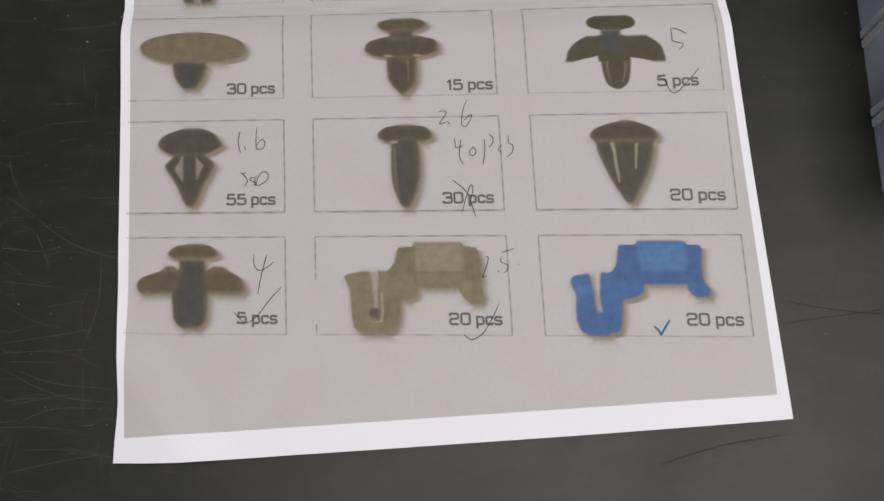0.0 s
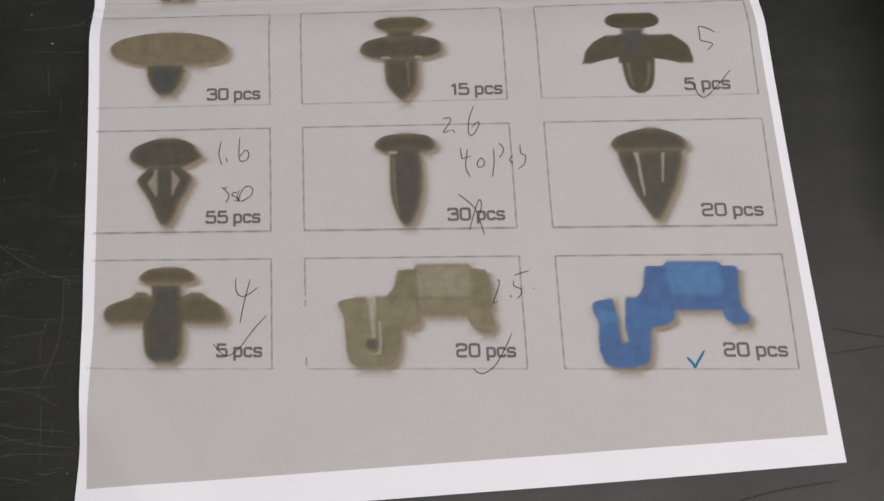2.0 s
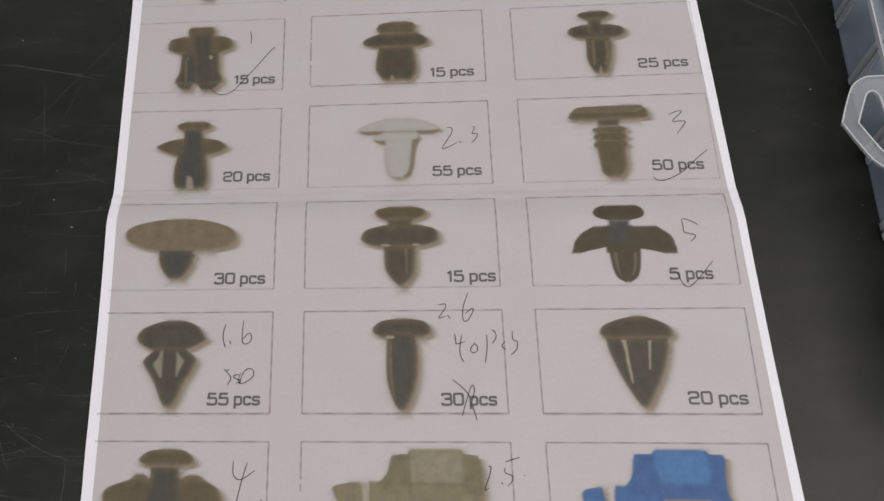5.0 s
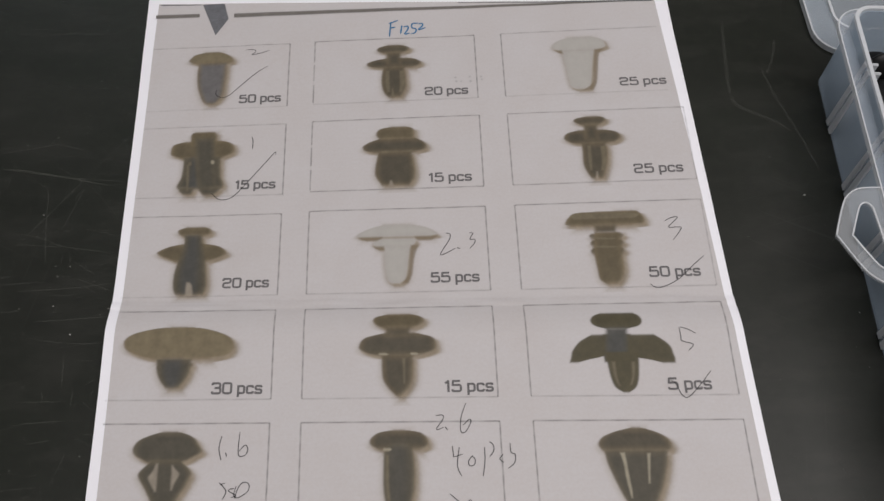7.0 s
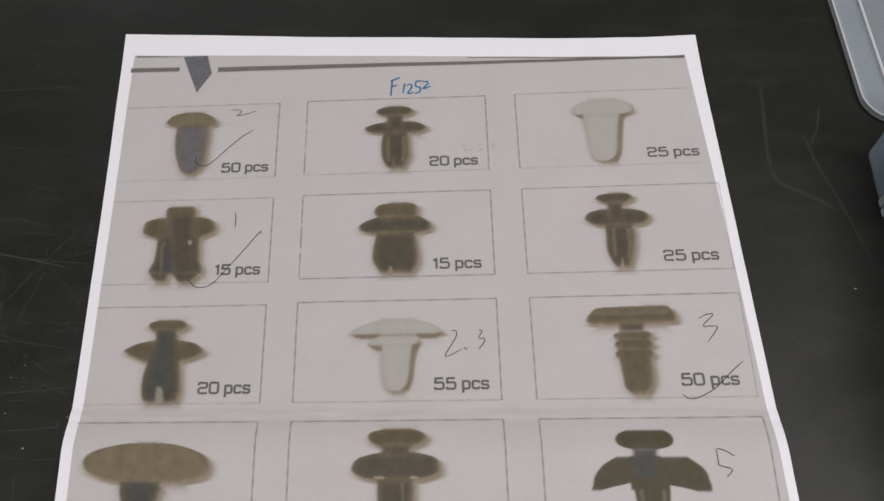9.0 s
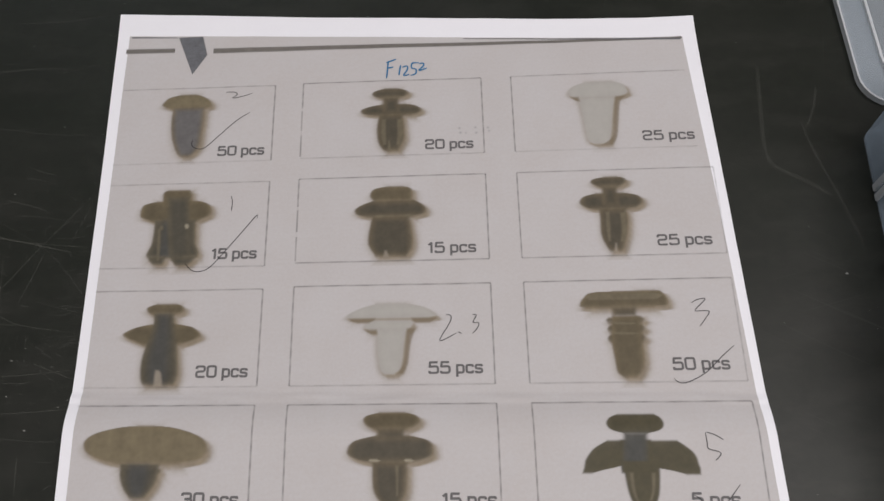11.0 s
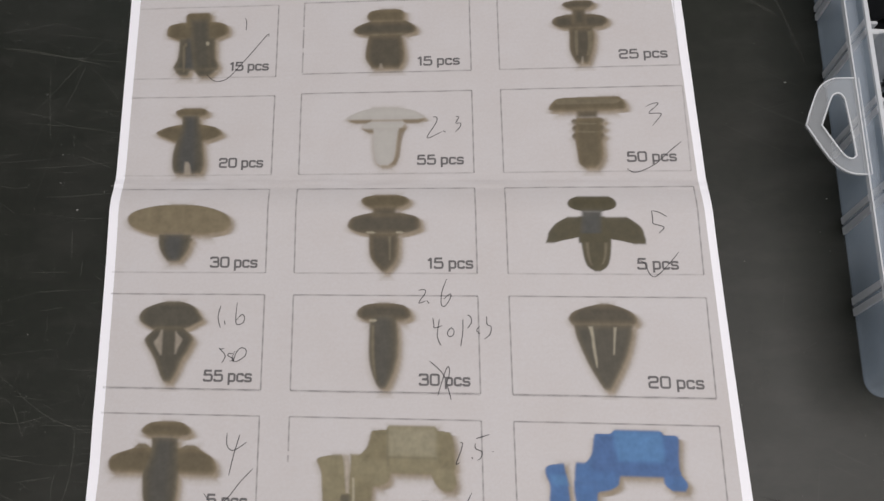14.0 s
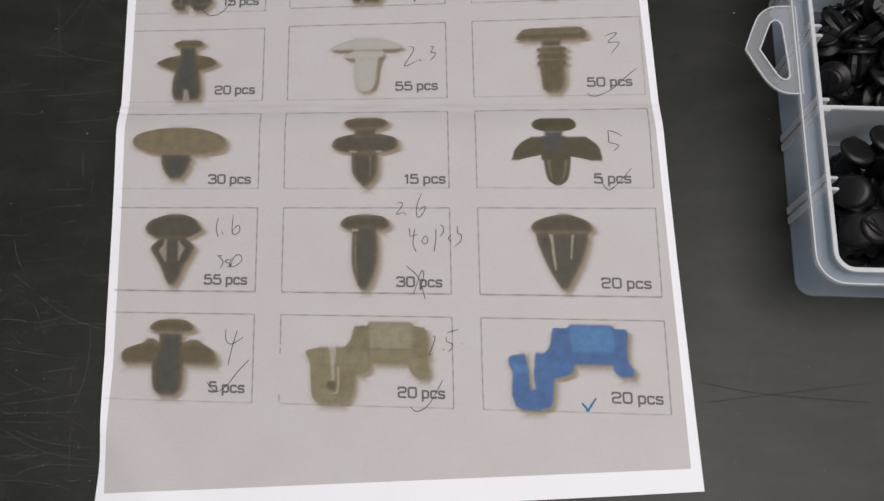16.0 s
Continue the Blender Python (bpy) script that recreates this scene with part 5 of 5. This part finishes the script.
def edge_band(loop, z, w):
    """A raised bead along an outline."""
    bm = bmesh.new()
    rows = []
    n = len(loop)
    for i, (x, y) in enumerate(loop):
        d = Vector((loop[(i + 1) % n][0] - loop[i - 1][0], loop[(i + 1) % n][1] - loop[i - 1][1])).normalized()
        rows.append([bm.verts.new((x - d.y * a, y + d.x * a, z + b)) for a, b in ((-w, 0), (-w, w), (w, w), (w, 0))])
    for i in range(n):
        for k in range(4):
            a, b = rows[i], rows[(i + 1) % n]
            bm.faces.new((a[k], a[(k + 1) % 4], b[(k + 1) % 4], b[k]))
    return bm


part("bead", edge_band(rounded(gap), 0.0315, 0.00025), MAT["milky_edge"], hang_tab, "bright edge of the hole")
part("bead", edge_band(smooth_line(tab, 4), 0.0315, 0.00022), MAT["milky_edge"], hang_tab, "bright edge of the tab")
for y in (0.0312, 0.0607, 0.0900, 0.1195, 0.1488):
    for dy in (-0.0024, 0.0016):
        part("slot_rib", box_mesh(0.0008, y + dy, 0.0020, 0.0046, y + dy + 0.0011, TALL - 0.0018, 0.0003), MAT["milky_edge"], organiser, "upright slot rib on the wall")
        part("slot_rib", box_mesh(LONG - 0.0046, y + dy, 0.0020, LONG - 0.0008, y + dy + 0.0011, TALL - 0.0018, 0.0003), MAT["milky_edge"], organiser)
for y in (0.0312, 0.0607, 0.0900, 0.1195, 0.1488):
    for dy in (-0.0032, 0.0006):
        part("slot_band", box_mesh(-0.00035, y + dy, 0.0012, 0.0006, y + dy + 0.0024, TALL - 0.0013), MAT["milky_band"], organiser, "moulded ridge of a slot on the wall, whitened for light scattered inside")
    part("slot_groove", box_mesh(-0.0002, y - 0.0008, 0.0012, 0.0006, y + 0.0006, TALL - 0.0013), MAT["milky_ledge"], organiser, "clearer groove between two ridges")
for y in (0.0607, 0.1195):
    divider = part("divider", box_mesh(0.0020, y - 0.0008, 0.0020, LONG - 0.002, y + 0.0008, TALL - 0.0040, 0.0002), MAT["milky_rib"], organiser, "milky divider between compartments")
    part("divider_edge", box_mesh(0.0020, y - 0.0007, TALL - 0.0040, LONG - 0.002, y + 0.0007, TALL - 0.0034, 0.0002), MAT["milky_edge"], divider)
lid = part("lid", slab_mesh(round_rect(0, 0, 0.262, 0.168, 0.012), 0.0006, 0.0020), MAT["milky_soft"], organiser, "milky lid folded back flat on the table")
lid.matrix_parent_inverse = organiser.matrix_basis.inverted()
lid.matrix_basis = pose(0.1622, 0.2518, 0, 0, 0, -0.8)
part("lid_wall", ring_mesh(0.0002, 0.0002, 0.2618, 0.1678, 0.0118, 0.0010, 0.0006, 0.0026), MAT["milky_soft"], lid)
part("lid_edge", ring_mesh(-0.0005, -0.0005, 0.2625, 0.1685, 0.0125, 0.0007, 0.0006, 0.0030), MAT["milky_edge"], lid)
part("lid_ridge", ring_mesh(0.0098, 0.0105, 0.2522, 0.157, 0.0095, 0.0010, 0.0020, 0.0034), MAT["milky_edge"], lid)
part("lid_ridge", ring_mesh(0.0330, 0.0205, 0.230, 0.147, 0.030, 0.0009, 0.0020, 0.0030), MAT["milky_edge"], lid)
part("lid_flange", ring_mesh(0.0008, 0.0008, 0.2612, 0.1672, 0.0115, 0.0088, 0.00205, 0.0024), MAT["milky_floor"], lid, "lighter flat border of the lid")

DISC = [(0, 0.0179), (0.0042, 0.0177), (0.0050, 0.0175), (0.0061, 0.0168), (0.0063, 0.0162), (0.0060, 0.0158), (0.0032, 0.0156), (0.0030, 0.0150), (0.0024, 0.0148)]
DISC += [(r, 0.0145 - 0.0011 * i) for i in range(10) for r in ((0.0031,) if i % 2 == 0 else (0.0025,))] + [(0.0022, 0.0030), (0.0012, 0.0006), (0, 0)]
RIVET = [(0, 0.0168), (0.0034, 0.0166), (0.0044, 0.0158), (0.0044, 0.0150), (0.0020, 0.0147), (0.0020, 0.0125), (0.0058, 0.0122), (0.0064, 0.0113), (0.0060, 0.0105),
         (0.0030, 0.0102), (0.0024, 0.0098), (0.0022, 0.0060), (0.0022, 0.0020), (0.0014, 0.0004), (0, 0)]
PIN = [(0, 0.0150), (0.0035, 0.0149), (0.0056, 0.0144), (0.0062, 0.0137), (0.0061, 0.0131), (0.0030, 0.0127), (0.0029, 0.0070), (0.0034, 0.0040), (0.0020, 0.0006), (0, 0)]


def clip_thing(name, label, profile, bars):
    middle = profile[0][1] / 2
    profile = [(r, z - middle) for r, z in profile]
    ob = tagged(link(name, lathe_mesh(profile, 22), MAT["clip"], None, "", True), label, "plastic clip", "loose clips in the organiser box")
    top = profile[0][1]
    if bars:
        reach, half = 0.0036, 0.00042
        lean = math.asin(half / reach)
        arc = [lean + (math.pi / 2 - 2 * lean) * n / 5 for n in range(6)]
        for k in range(4):
            turn = math.pi / 2 * k
            corner = (half * math.sqrt(2) * math.cos(turn + math.pi / 4), half * math.sqrt(2) * math.sin(turn + math.pi / 4))
            part("head_quarter", slab_mesh([corner] + [(reach * math.cos(turn + a), reach * math.sin(turn + a)) for a in arc], top - 0.0004, top + 0.0004), MAT["clip"], ob, "raised quarter beside a cross-shaped recess")
        for k in range(4):
            bm = bmesh.new()
            rings = []
            for z, near, far, half in ((0.0102, 0.0018, 0.0031, 0.0016), (0.0070, 0.0018, 0.0036, 0.0019), (0.0032, 0.0016, 0.0036, 0.0018), (0.0004, 0.0008, 0.0018, 0.0009)):
                rings.append([bm.verts.new((x, y, z - middle)) for x, y in ((near, -half), (far, -half * 0.7), (far, half * 0.7), (near, half))])
            for p, q in zip(rings, rings[1:]):
                for s in range(4):
                    bm.faces.new((p[s], p[(s + 1) % 4], q[(s + 1) % 4], q[s]))
            bm.faces.new(rings[0])
            bm.faces.new(rings[-1][::-1])
            bmesh.ops.recalc_face_normals(bm, faces=bm.faces[:])
            bmesh.ops.rotate(bm, verts=bm.verts[:], cent=(0, 0, 0), matrix=Matrix.Rotation(math.radians(45 + 90 * k), 3, "Z"))
            part("leg", bm, MAT["clip"], ob)
    else:
        part("head_ring", lathe_mesh([(profile[2][0] * 0.92, top - 0.0011), (profile[2][0] * 0.97, top - 0.0007), (profile[2][0] * 1.02, top - 0.0013)], 20), MAT["clip"], ob)
    return ob


def fill(prototype, y0, y1, count, seed, top, tilt, reach=0.10):
    """Drops clips of one kind into a compartment, layer on layer."""
    r = random.Random(seed)
    spots = []
    for i in range(count):
        for tries in range(60):
            layer = i * 3 // count
            x, y = r.uniform(0.0125, reach), r.uniform(y0 + 0.010, y1 - 0.011)
            if all(layer != l or math.hypot(x - a, y - b) > 0.0104 for a, b, l in spots):
                break
        spots.append((x, y, layer))
        z = 0.0100 + (top - 0.0100) * layer / 2.0 + r.uniform(-0.001, 0.001)
        turn = r.gauss(0, tilt) + r.choice((0, 0, 0, 75, -80, 160))
        m = organiser.matrix_basis @ pose(x, y, z, 0, 0, r.uniform(0, 360)) @ pose(0, 0, 0, turn, r.gauss(0, tilt), 0)
        if i == 0:
            prototype.matrix_basis = m
        else:
            copy_thing(prototype, m)


fill(clip_thing("trim_clip", "black nylon trim clip with a round domed head and ribbed stem", DISC, False), 0.002, 0.060, 96, 3, 0.0225, 20)
fill(clip_thing("push_rivet", "black nylon push rivet with a cross-marked head", RIVET, True), 0.0615, 0.1185, 100, 8, 0.0240, 40)
fill(clip_thing("pin_rivet", "black nylon pin rivet with a broad flat head", PIN, False), 0.1205, 0.174, 84, 5, 0.0225, 35)
